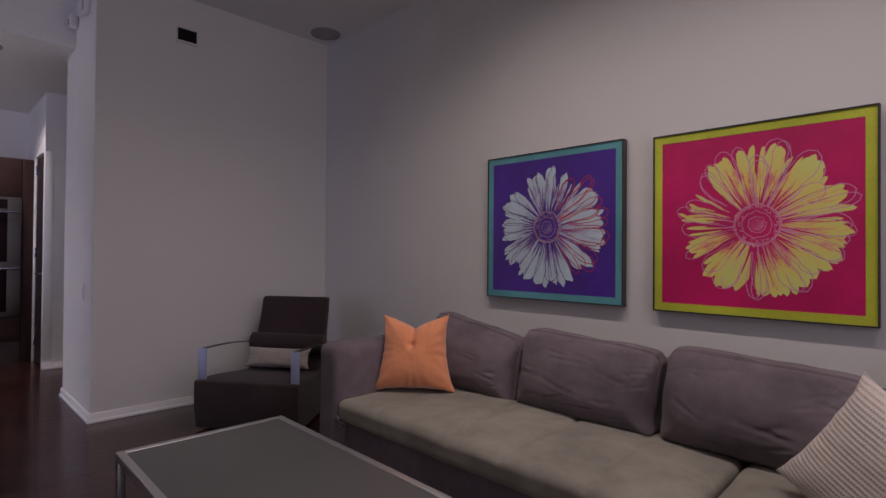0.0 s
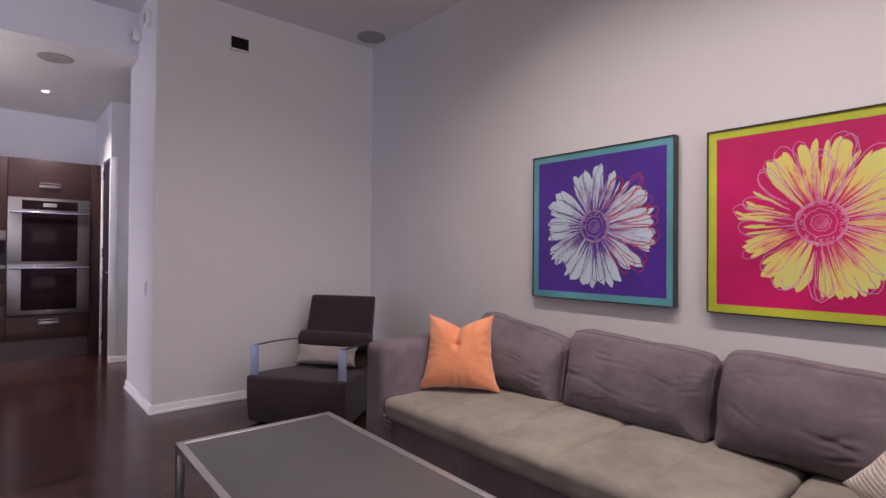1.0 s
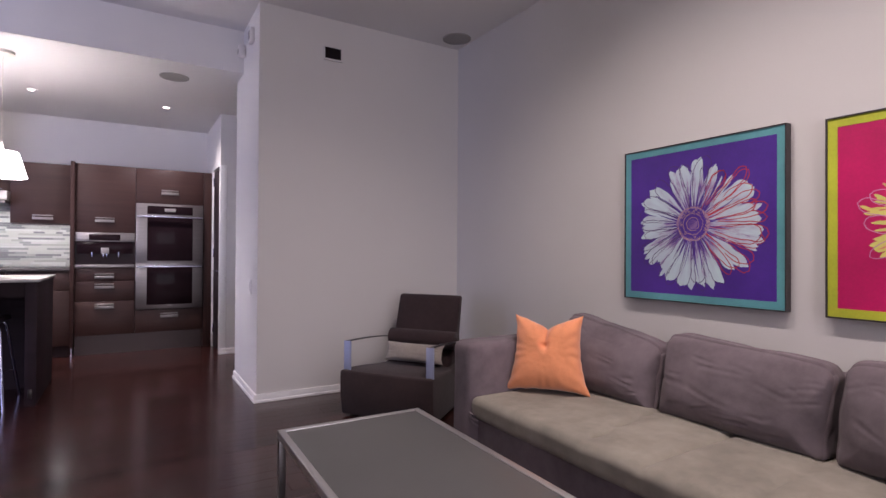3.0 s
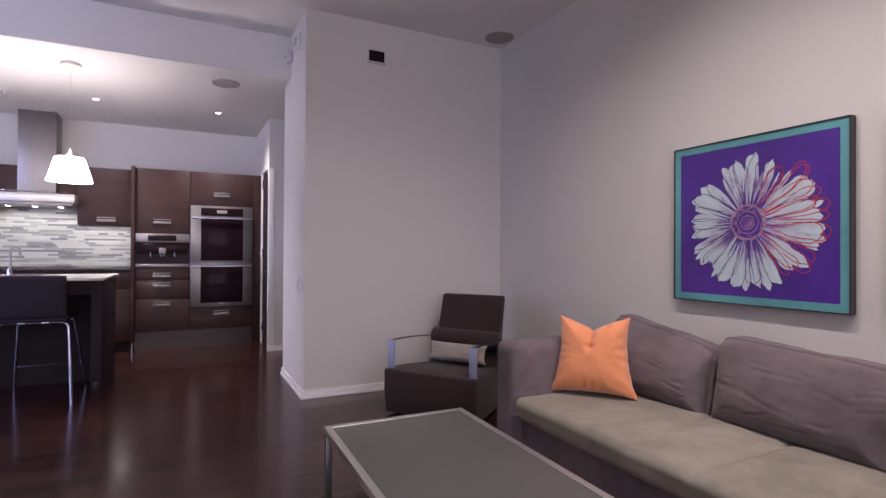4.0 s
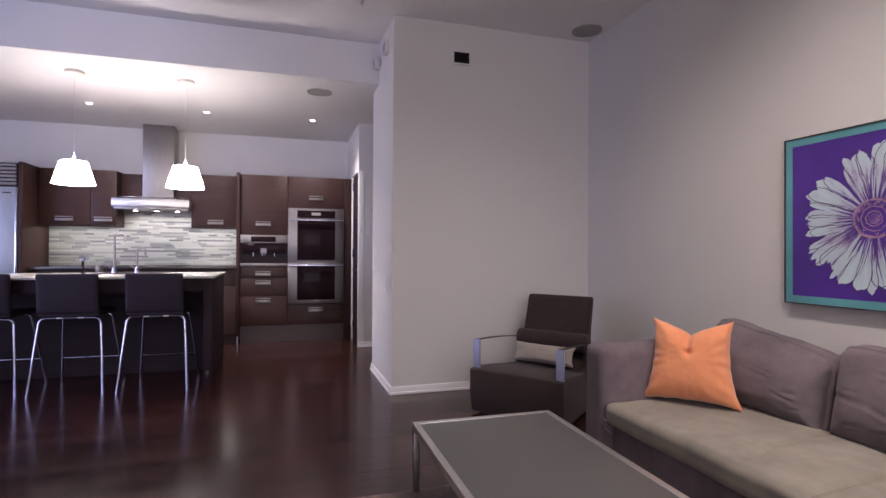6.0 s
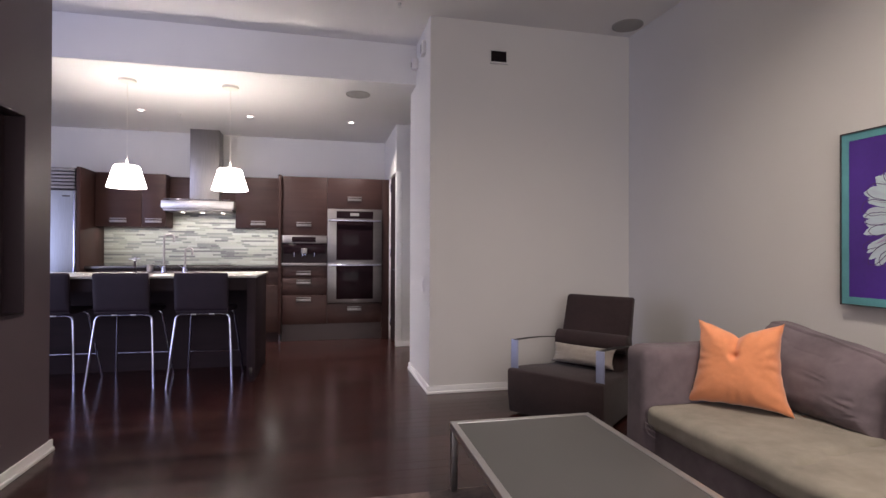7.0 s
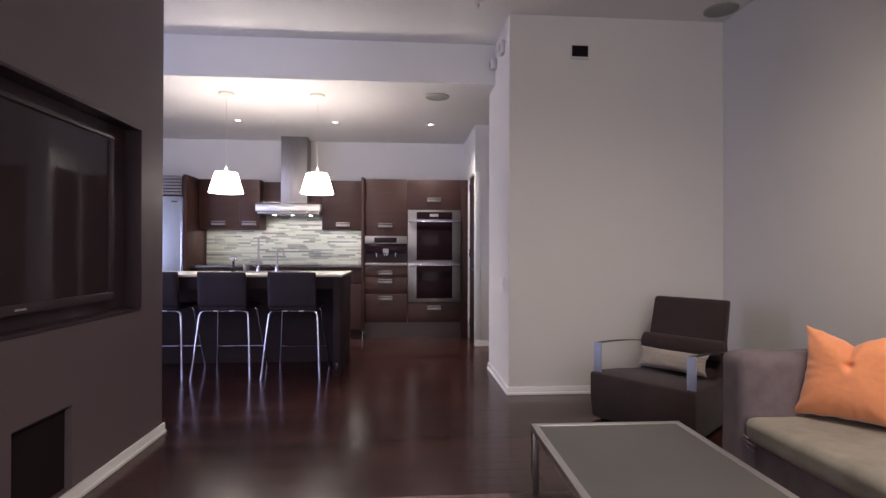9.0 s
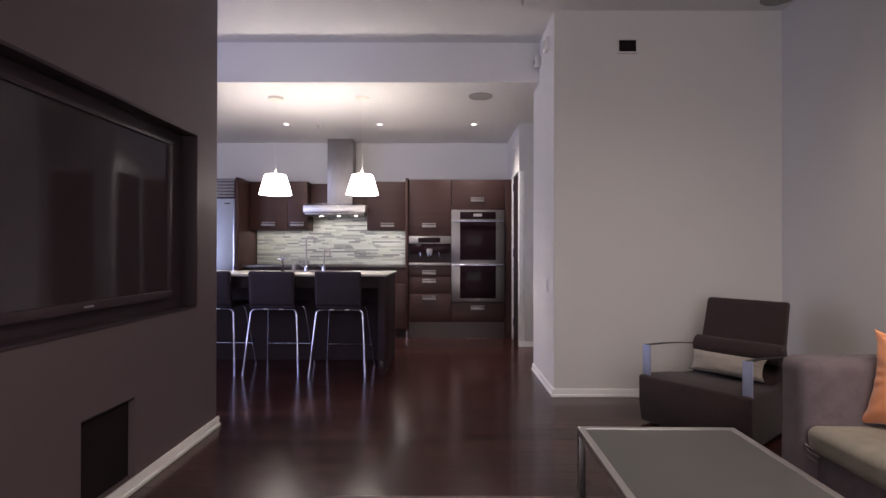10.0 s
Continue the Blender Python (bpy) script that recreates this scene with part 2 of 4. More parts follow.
def part(name, bm, material, parent, label="", own=False):
    """A bmesh in room coordinates (own: in the thing's) as one mesh under a thing or a part."""
    top = parent
    while top.parent:
        top = top.parent
    if not own:
        bm.transform(top.matrix_basis.inverted())
    ob = link_mesh(name, bm, material)
    ob.parent = parent
    return tagged(ob, label)


def structure(name, bm, material, label=""):
    return tagged(link_mesh(name, bm, material), label, kind="structure")


def box(lo, hi, bevel=0.0, bm=None, segments=2):
    own = bmesh.new()
    bmesh.ops.create_cube(own, size=1)
    for v in own.verts:
        v.co = Vector([(a + b) / 2 + c * (b - a) for a, b, c in zip(lo, hi, v.co)])
    if bevel:
        bmesh.ops.bevel(own, geom=own.edges[:], offset=bevel, segments=segments, profile=0.5, affect="EDGES")
    return joined(bm, own)


def joined(bm, own):
    if bm is None:
        return own
    me = bpy.data.meshes.new("joining")
    own.to_mesh(me)
    own.free()
    bm.from_mesh(me)
    bpy.data.meshes.remove(me)
    return bm


def sweep(points, radius, sides=10, bm=None, flat=None):
    """A tube along points; flat: (width, height) of a flat bar instead."""
    own, rings = bmesh.new(), []
    pts = [Vector(p) for p in points]
    side = None
    for i, p in enumerate(pts):
        ahead = (pts[min(i + 1, len(pts) - 1)] - pts[max(i - 1, 0)]).normalized()
        if side is None:
            up = Vector((0, 0, 1)) if abs(ahead.z) < 0.9 else Vector((0, 1, 0))
            side = ahead.cross(up).normalized()
        side = (side - ahead * side.dot(ahead)).normalized()
        up = side.cross(ahead)
        if flat:
            w, h = flat[0] / 2, flat[1] / 2
            ring = [p + side * a * w + up * b * h for a, b in ((1, 1), (-1, 1), (-1, -1), (1, -1))]
        else:
            r = radius[i] if isinstance(radius, (list, tuple)) else radius
            ring = [p + (side * math.cos(k) + up * math.sin(k)) * r for k in (2 * math.pi * j / sides for j in range(sides))]
        rings.append([own.verts.new(q) for q in ring])
    n = len(rings[0])
    for a, b in zip(rings, rings[1:]):
        for j in range(n):
            own.faces.new((a[j], a[(j + 1) % n], b[(j + 1) % n], b[j]))
    own.faces.new(rings[0][::-1])
    own.faces.new(rings[-1])
    return joined(bm, own)


def arc_points(a, corner, b, radius, steps=6):
    """The corner of a bent tube, rounded."""
    a, corner, b = Vector(a), Vector(corner), Vector(b)
    p, q = corner + (a - corner).normalized() * radius, corner + (b - corner).normalized() * radius
    return [p.lerp(corner, t).lerp(corner.lerp(q, t), t) for t in (i / steps for i in range(steps + 1))]


def lathe(profile, at, sides=32, bm=None, axis="z"):
    """Turns (radius, height) pairs round an upright axis."""
    own, rings = bmesh.new(), []
    for r, h in profile:
        rings.append([own.verts.new((at[0] + r * math.cos(k), at[1] + r * math.sin(k), at[2] + h))
                      for k in (2 * math.pi * j / sides for j in range(sides))])
    for a, b in zip(rings, rings[1:]):
        for j in range(sides):
            own.faces.new((a[j], a[(j + 1) % sides], b[(j + 1) % sides], b[j]))
    if profile[0][0] > 0.0005:
        own.faces.new(rings[0][::-1])
    if profile[-1][0] > 0.0005:
        own.faces.new(rings[-1])
    return joined(bm, own)


def padded(lo, hi, r, cuts=16, puff=0.0, crumple=0.0, grain=4.0, seed=0, axis=2, shear=(0, 0, 0), stretch=(1, 1, 1), grooves=(), peak=0.0, folds=0, droop=0.0, wedge=0.0):
    """An upholstered block: round edges, faces across axis puffed out, soft crumples; shear moves its top."""
    bm = bmesh.new()
    bmesh.ops.create_cube(bm, size=2)
    bmesh.ops.subdivide_edges(bm, edges=bm.edges[:], cuts=cuts, use_grid_fill=True)
    mid = Vector([(a + b) / 2 for a, b in zip(lo, hi)])
    half = Vector([(b - a) / 2 for a, b in zip(lo, hi)])
    rnd, pulls = random.Random(seed), []
    for _ in range(folds):
        # a short crease that starts at a side or a lower corner and runs inwards
        side = rnd.choice((-1, 1))
        start = (side * rnd.uniform(0.15, 0.98), rnd.uniform(-0.95, 0.8))
        way = (-side * rnd.uniform(0.35, 1), rnd.uniform(-0.7, 0.5))
        pulls.append((start, way, rnd.uniform(0.15, 0.6), rnd.uniform(0.002, 0.0065), rnd.uniform(0.024, 0.045)))
    for v in bm.verts:
        u = v.co.copy()
        p = Vector([math.copysign(abs(c) ** 0.85, c) * h for c, h in zip(u, half)])
        inner = Vector([max(-(h - r), min(h - r, c)) for c, h in zip(p, half)])
        d = p - inner
        if d.length > 1e-6:
            p = inner + d.normalized() * r
        a, b = [i for i in range(3) if i != axis]
        bulge = (1 - u[a] ** 2) * (1 - u[b] ** 2)
        p[axis] += math.copysign(puff, u[axis]) * bulge * min(1, abs(u[axis]) * 1.5)
        if crumple:
            place = mid + p + Vector((seed * 7.3, seed * 3.1, seed))
            place = Vector([c * k for c, k in zip(place, stretch)])
            fold = noise.noise(place * grain) + 0.5 * noise.noise(place * grain * 2.7)
            p += p.normalized() * crumple * 0.7 * fold
        if pulls and u[axis] < -0.5:
            for (sa, sb), (wa, wb), run, deep, wide in pulls:
                da, db = u[a] - sa, u[b] - sb
                along = (da * wa + db * wb) / math.hypot(wa, wb)
                off = abs(da * wb - db * wa) / math.hypot(wa, wb)
                fade = max(0, min(1, 4 * (along / run + 0.1))) * max(0, 1 - along / run)
                if fade:
                    p[axis] += deep * fade * (math.exp(-(off / wide) ** 2) - 0.6 * math.exp(-((off - 1.7 * wide) / wide) ** 2))
        lift = (u.z + 1) / 2
        if wedge:
            # thins out to a seam at its top and sides
            other = u[b] if b != 2 else u[a]
            p[axis] *= 1 - wedge * max(lift ** 3, abs(other) ** 8, (1 - lift) ** 8)
        for at, slant, deep, wide in grooves:
            across = (mid.y + p.y - at - slant * (mid.x + p.x - 2.0)) / wide
            p.z -= deep * math.exp(-across * across) * max(0, u.z)
        p.z += lift * (peak * u.y - droop * abs(u.y) ** 7)
        v.co = mid + p + Vector(shear) * lift
    return bm


def throw_pillow(size, thick, chop=0.0, pinch=0.08, cuts=26, seed=0, taper=0.0):
    """A scatter cushion in the xz plane, its front towards -y, with ears and perhaps a dent in its top."""
    bm = bmesh.new()
    front, back = {}, {}
    for i in range(cuts + 1):
        for j in range(cuts + 1):
            u, v = 2 * i / cuts - 1, 2 * j / cuts - 1
            x = u * (1 - pinch * (1 - v * v)) * (1 - taper * (v + 1) / 2)
            z = v * (1 - pinch * (1 - u * u) * (1.0 if v > 0 else 0.45))
            ear = 1 + 0.05 * (u * v) ** 4
            edge = max(abs(u), abs(v)) ** 8
            x = x * ear + 0.022 * edge * noise.noise(Vector((u * 4, v * 5, seed)))
            z = z * ear + 0.022 * edge * noise.noise(Vector((v * 4, u * 5, seed + 4)))
            rim = max(abs(u), abs(v)) > 0.999
            fat = (max(0, 1 - u ** 4) * max(0, 1 - v ** 4)) ** 0.6
            if chop:
                dent = math.exp(-abs(u) / 0.36) * max(0, (v + 0.35) / 1.35) ** 1.6
                z -= chop * dent * 2
                fat *= 1 - 0.28 * math.exp(-(u * u + (v - 0.28) ** 2) / 0.012)
                fat *= 1 - 0.45 * math.exp(-(u / 0.10) ** 2) * max(0, v)
            q = Vector((u * 2 + seed, v * 2, seed * 3))
            wrinkle = 0.05 * noise.noise(q * 1.1) + 0.006 * noise.noise(q * 5)
            spoke = 0.20 * math.sin(19 * math.atan2(v, u) + seed + 3 * noise.noise(q)) * max(abs(u), abs(v)) ** 7
            y = thick * (fat * (1 + wrinkle * 2) + spoke * fat)
            key = (i, j)
            front[key] = bm.verts.new((x * size / 2, -y / 2, z * size / 2))
            back[key] = front[key] if rim else bm.verts.new((x * size / 2, y / 2, z * size / 2))
    for i in range(cuts):
        for j in range(cuts):
            ring = [(i, j), (i + 1, j), (i + 1, j + 1), (i, j + 1)]
            bm.faces.new([front[k] for k in ring])
            bm.faces.new([back[k] for k in ring[::-1]])
    return bm


# ---------------------------------------------------------------- structure: floor, walls, ceilings
X_SOFA, X_TV, Y_END, CEIL, KITCHEN_CEIL, Y_BEAM, Y_KITCHEN = 2.58, -1.462, 4.06, 2.97, 2.615, 4.677, 7.27

floor = structure("floor", box((-6.2, -4.2, -0.15), (4.6, 7.5, -0.012)), BLACK_WOOD, "dark espresso hardwood floor, glossy")
structure("wall_east", box((X_SOFA, -4.2, 0), (X_SOFA + 0.15, Y_END, CEIL)), WALL, "plain white painted wall behind the sofa")
structure("wall_end", box((0.83, Y_END, 0), (4.6, 4.98, CEIL)), WALL, "thick white painted wall end with a return")
structure("ceiling_living", box((-6.2, -4.2, CEIL), (4.6, Y_BEAM, CEIL + 0.2)), CEILING)
structure("ceiling_kitchen", box((-6.2, Y_BEAM, KITCHEN_CEIL), (4.6, 7.5, CEIL + 0.2)), CEILING, "lower white kitchen ceiling with a straight drop")
structure("wall_kitchen", box((-6.2, Y_KITCHEN, 0), (4.6, 7.42, KITCHEN_CEIL)), WALL)
west = bmesh.new()
for lo, hi in (((-4.2, 0), (-3.2, CEIL)), ((4.4, 0), (7.5, CEIL)), ((-3.2, 0), (4.4, 0.35)), ((-3.2, 2.72), (4.4, CEIL))):
    box((-6.35, *lo), (-6.2, *hi), bm=west)
structure("wall_west", west, WALL)
sash = bmesh.new()
for k in range(8):
    y = -3.2 + 7.6 * k / 7
    box((-6.31, y - 0.03, 0.35), (-6.24, y + 0.03, 2.72), bm=sash)
structure("window_2", sash, DARK_METAL)
structure("wall_hall", box((4.6, 4.0, 0), (4.75, 7.5, CEIL)), WALL)
hall = bmesh.new()
box((0.93, 6.16, 0), (1.10, 6.30, 2.06), bm=hall)
box((0.863, 6.16, 2.06), (1.10, 6.30, KITCHEN_CEIL), bm=hall)
box((1.64, 6.16, 0), (4.6, 6.30, KITCHEN_CEIL), bm=hall)
box((1.10, 6.16, 2.06), (1.64, 6.30, KITCHEN_CEIL), bm=hall)
box((0.863, 6.30, 2.06), (1.0, Y_KITCHEN, KITCHEN_CEIL), bm=hall)
box((0.863, 6.74, 0), (1.0, Y_KITCHEN, 2.06), bm=hall)
structure("wall_passage", hall, WALL, "white wall with two door openings")

# the dark partition with the television: a niche and a firebox are cut through its face
NICHE, FIREBOX = (1.25, 3.097, 0.79, 1.79), (2.13, 2.495, 0.06, 0.43)
tv_wall = bmesh.new()
y0, y1, z0, z1 = NICHE
f0, f1, g0, g1 = FIREBOX
box((-1.72, -1.6, 0), (X_TV - 0.14, 3.365, CEIL), bm=tv_wall)
box((X_TV - 0.14, -1.6, 0), (X_TV, y0, CEIL), bm=tv_wall)
box((X_TV - 0.14, y1, 0), (X_TV, 3.365, CEIL), bm=tv_wall)
box((X_TV - 0.14, y0, z1), (X_TV, y1, CEIL), bm=tv_wall)
box((X_TV - 0.14, y0, g1), (X_TV, y1, z0), bm=tv_wall)
box((X_TV - 0.14, y0, 0), (X_TV, f0, g1), bm=tv_wall)
box((X_TV - 0.14, f1, 0), (X_TV, y1, g1), bm=tv_wall)
box((X_TV - 0.14, f0, 0), (X_TV, f1, g0), bm=tv_wall)
structure("wall_partition", tv_wall, DARK_WALL, "dark brown painted partition with a niche and a firebox")

# the window wall behind the camera
win = bmesh.new()
box((-6.2, -4.2, 0), (4.6, -4.05, 0.35), bm=win)
box((-6.2, -4.2, 2.72), (4.6, -4.05, CEIL), bm=win)
for a, b in ((-6.2, -1.85), (2.45, 4.6)):
    box((a, -4.2, 0.35), (b, -4.05, 2.72), bm=win)
structure("wall_south", win, WALL)
for x_lo, x_hi in ((-1.85, 2.45),):
    frame_bm = bmesh.new()
    for k in range(5):
        x = x_lo + (x_hi - x_lo) * k / 4
        box((x - 0.03, -4.16, 0.35), (x + 0.03, -4.09, 2.72), bm=frame_bm)
    structure("window_1", frame_bm, DARK_METAL)


def baseboard(a, b, out):
    """A low skirting with a shoe strip along a wall from a to b; out: the way it faces."""
    (xa, ya), (xb, yb) = a, b
    bm = bmesh.new()
    for depth, height in ((0.013, 0.062), (0.022, 0.020)):
        lo = (min(xa, xb, xa + out[0] * depth, xb + out[0] * depth), min(ya, yb, ya + out[1] * depth, yb + out[1] * depth), 0)
        hi = (max(xa, xb, xa + out[0] * depth, xb + out[0] * depth), max(ya, yb, ya + out[1] * depth, yb + out[1] * depth), height)
        box(lo, hi, 0.003, bm)
    return structure("baseboard", bm, TRIM, "low white painted skirting board with a shoe strip")


baseboard((0.808, Y_END), (X_SOFA, Y_END), (0, -1))
baseboard((0.83, Y_END), (0.83, 4.98), (-1, 0))
baseboard((0.863, 6.16), (1.04, 6.16), (0, -1))
baseboard((X_TV, -1.6), (X_TV, 3.385), (1, 0))
baseboard((-1.72, 3.365), (X_TV, 3.365), (0, 1))
baseboard((X_SOFA, -4), (X_SOFA, Y_END - 0.03), (-1, 0))

# doors of the passage
door = thing("door_1", (0.9, 6.45, 0), "dark brown wooden door in a white casing beside the oven cabinet", "door")
door["kind"] = "structure"
part("leaf", box((0.876, 6.200, 0.01), (0.916, 6.715, 2.045), 0.003), BLACK_WOOD, door)
part("casing", box((0.857, 6.157, 0), (0.929, 6.195, 2.059), 0.003), TRIM, door, "white casing")
part("casing", box((0.853, 6.718, 0), (0.874, 6.733, 2.059), 0.003), TRIM, door, "white casing")
for z in (1.93, 1.10, 0.22):
    part("hinge", box((0.862, 6.69, z - 0.05), (0.877, 6.716, z + 0.05), 0.003), CHROME, door, "chrome hinge")
handle = part("handle", sweep([(0.876, 6.27, 0.90), (0.842, 6.27, 0.90), (0.832, 6.30, 0.90), (0.832, 6.39, 0.90)], 0.009), CHROME, door, "chrome lever handle")
door = thing("door_2", (1.37, 6.2, 0), "dark brown wooden door in the passage", "door")
door["kind"] = "structure"
part("leaf", box((1.105, 6.19, 0.01), (1.635, 6.23, 2.055), 0.003), CABINET_UPRIGHT, door)
part("handle", sweep([(1.17, 6.19, 0.98), (1.17, 6.15, 0.98), (1.20, 6.14, 0.98), (1.28, 6.14, 0.98)], 0.009), CHROME, door, "chrome lever handle")

# ---------------------------------------------------------------- wall and ceiling fittings
vent = thing("wall_vent", (1.39, Y_END, 2.69), "small dark square air vent high on the wall", "vent")
part("backing", box((1.326, 4.052, 2.648), (1.457, 4.0585, 2.738)), VENT_DARK, vent)
rim = bmesh.new()
for lo, hi in (((1.318, 4.046, 2.738), (1.465, 4.0585, 2.745)), ((1.318, 4.040, 2.634), (1.470, 4.0585, 2.648)),
               ((1.318, 4.046, 2.648), (1.326, 4.0585, 2.738)), ((1.457, 4.046, 2.648), (1.465, 4.0585, 2.738))):
    box(lo, hi, 0.002, rim)
part("frame", rim, WALL, vent, "white painted frame")
for k in range(5):
    z = 2.658 + 0.018 * k
    part("slat", box((1.327, 4.047, z), (1.456, 4.0515, z + 0.005)), VENT_DARK, vent)


def ceiling_speaker(x, y, z, r):
    ob = thing("ceiling_speaker", (x, y, z), "round grey grille of a ceiling loudspeaker", "speaker", "ceiling speakers")
    part("grille", lathe([(0.0, -0.006), (r * 0.9, -0.006), (r * 0.92, -0.004), (r * 0.92, -0.001)], (x, y, z), 40), GRILLE, ob)
    part("ring", lathe([(r * 0.92, -0.001), (r * 0.93, -0.010), (r, -0.007), (r * 1.01, -0.001)], (x, y, z), 40), GRILLE, ob)


ceiling_speaker(2.428, 3.849, CEIL, 0.122)
ceiling_speaker(0.337, 5.08, KITCHEN_CEIL, 0.115)


def sprinkler(x, y, z):
    ob = thing("sprinkler", (x, y, z), "small metal sprinkler head in the ceiling", "sprinkler", "sprinklers")
    part("collar", lathe([(0.030, -0.001), (0.030, -0.006), (0.012, -0.010)], (x, y, z), 20), WHITE_PLASTIC, ob)
    part("nozzle", lathe([(0.010, -0.008), (0.010, -0.030), (0.004, -0.034), (0.016, -0.040), (0.016, -0.043)], (x, y, z), 16), ALUMINIUM, ob)


sprinkler(0.56, 3.888, CEIL)
sprinkler(-1.505, 6.26, KITCHEN_CEIL)

chime = thing("door_chime", (0.83, 4.28, 2.79), "white box of a door chime high on the wall", "chime")
part("cover", box((0.795, 4.235, 2.735), (0.829, 4.325, 2.845), 0.006), WHITE_PLASTIC, chime)
part("slot", box((0.7935, 4.250, 2.755), (0.7955, 4.310, 2.825), 0.001), GRILLE, chime)
sensor = thing("alarm_sensor", (0.83, 4.60, 2.78), "small white alarm sensor on the wall beside the beam", "sensor")
part("housing", box((0.772, 4.575, 2.725), (0.829, 4.635, 2.825), 0.015), WHITE_PLASTIC, sensor)
part("lens", box((0.768, 4.588, 2.745), (0.774, 4.622, 2.785), 0.003), GRILLE, sensor)
switch = thing("light_switch", (0.83, 4.31, 0.84), "white light switch plate on the wall", "switch")
part("plate", box((0.823, 4.272, 0.782), (0.829, 4.348, 0.898), 0.003), WHITE_PLASTIC, switch)
part("rocker", box((0.818, 4.293, 0.808), (0.824, 4.327, 0.872), 0.002), WHITE_PLASTIC, switch)

# ---------------------------------------------------------------- television, niche and firebox
tv = thing("television", (X_TV - 0.1, 2.17, 0.80), "wide black flat television sunk into the dark wall niche", "television")
part("surround", box((X_TV - 0.135, 1.255, 0.792), (X_TV - 0.085, 3.092, 1.787), 0.002), BEZEL, tv)
bezel = bmesh.new()
for lo, hi in (((1.44, 0.86), (2.90, 0.90)), ((1.44, 1.69), (2.90, 1.715)), ((1.44, 0.90), (1.47, 1.69)), ((2.87, 0.90), (2.90, 1.69))):
    box((X_TV - 0.085, lo[0], lo[1]), (X_TV - 0.040, hi[0], hi[1]), 0.004, bezel)
part("bezel", bezel, BEZEL, tv)
part("screen", box((X_TV - 0.084, 1.47, 0.90), (X_TV - 0.052, 2.87, 1.69)), SCREEN, tv, "dark switched-off glossy screen")
part("logo_plate", box((X_TV - 0.0405, 2.20, 0.875), (X_TV - 0.038, 2.262, 0.883)), ALUMINIUM, tv, "small silver maker's plate")
lip = bmesh.new()
for lo, hi in (((1.25, 1.785), (3.10, 1.80)), ((1.25, 0.78), (3.10, 0.795)), ((3.092, 0.795), (3.104, 1.785))):
    box((X_TV - 0.12, lo[0], lo[1]), (X_TV + 0.003, hi[0], hi[1]), 0.001, lip)
structure("trim_niche", lip, BEZEL)
fire = thing("firebox", (X_TV - 0.1, 2.31, 0.07), "black metal firebox sunk low into the dark wall", "fireplace")
part("back", box((X_TV - 0.138, 2.135, 0.063), (X_TV - 0.128, 2.49, 0.427)), BLACK, fire)
part("burner", box((X_TV - 0.12, 2.16, 0.063), (X_TV - 0.04, 2.47, 0.10), 0.006), BLACK, fire)
# near-black sheet across the opening imitates the shade inside the firebox
part("glass", box((X_TV - 0.035, 2.134, 0.064), (X_TV - 0.030, 2.491, 0.419)), VENT_DARK, fire, "opaque dark sheet in place of the shade in the hollow")
part("frame", box((X_TV - 0.03, 2.132, 0.42), (X_TV - 0.004, 2.493, 0.428), 0.001), DARK_METAL, fire)

# ---------------------------------------------------------------- flower paintings


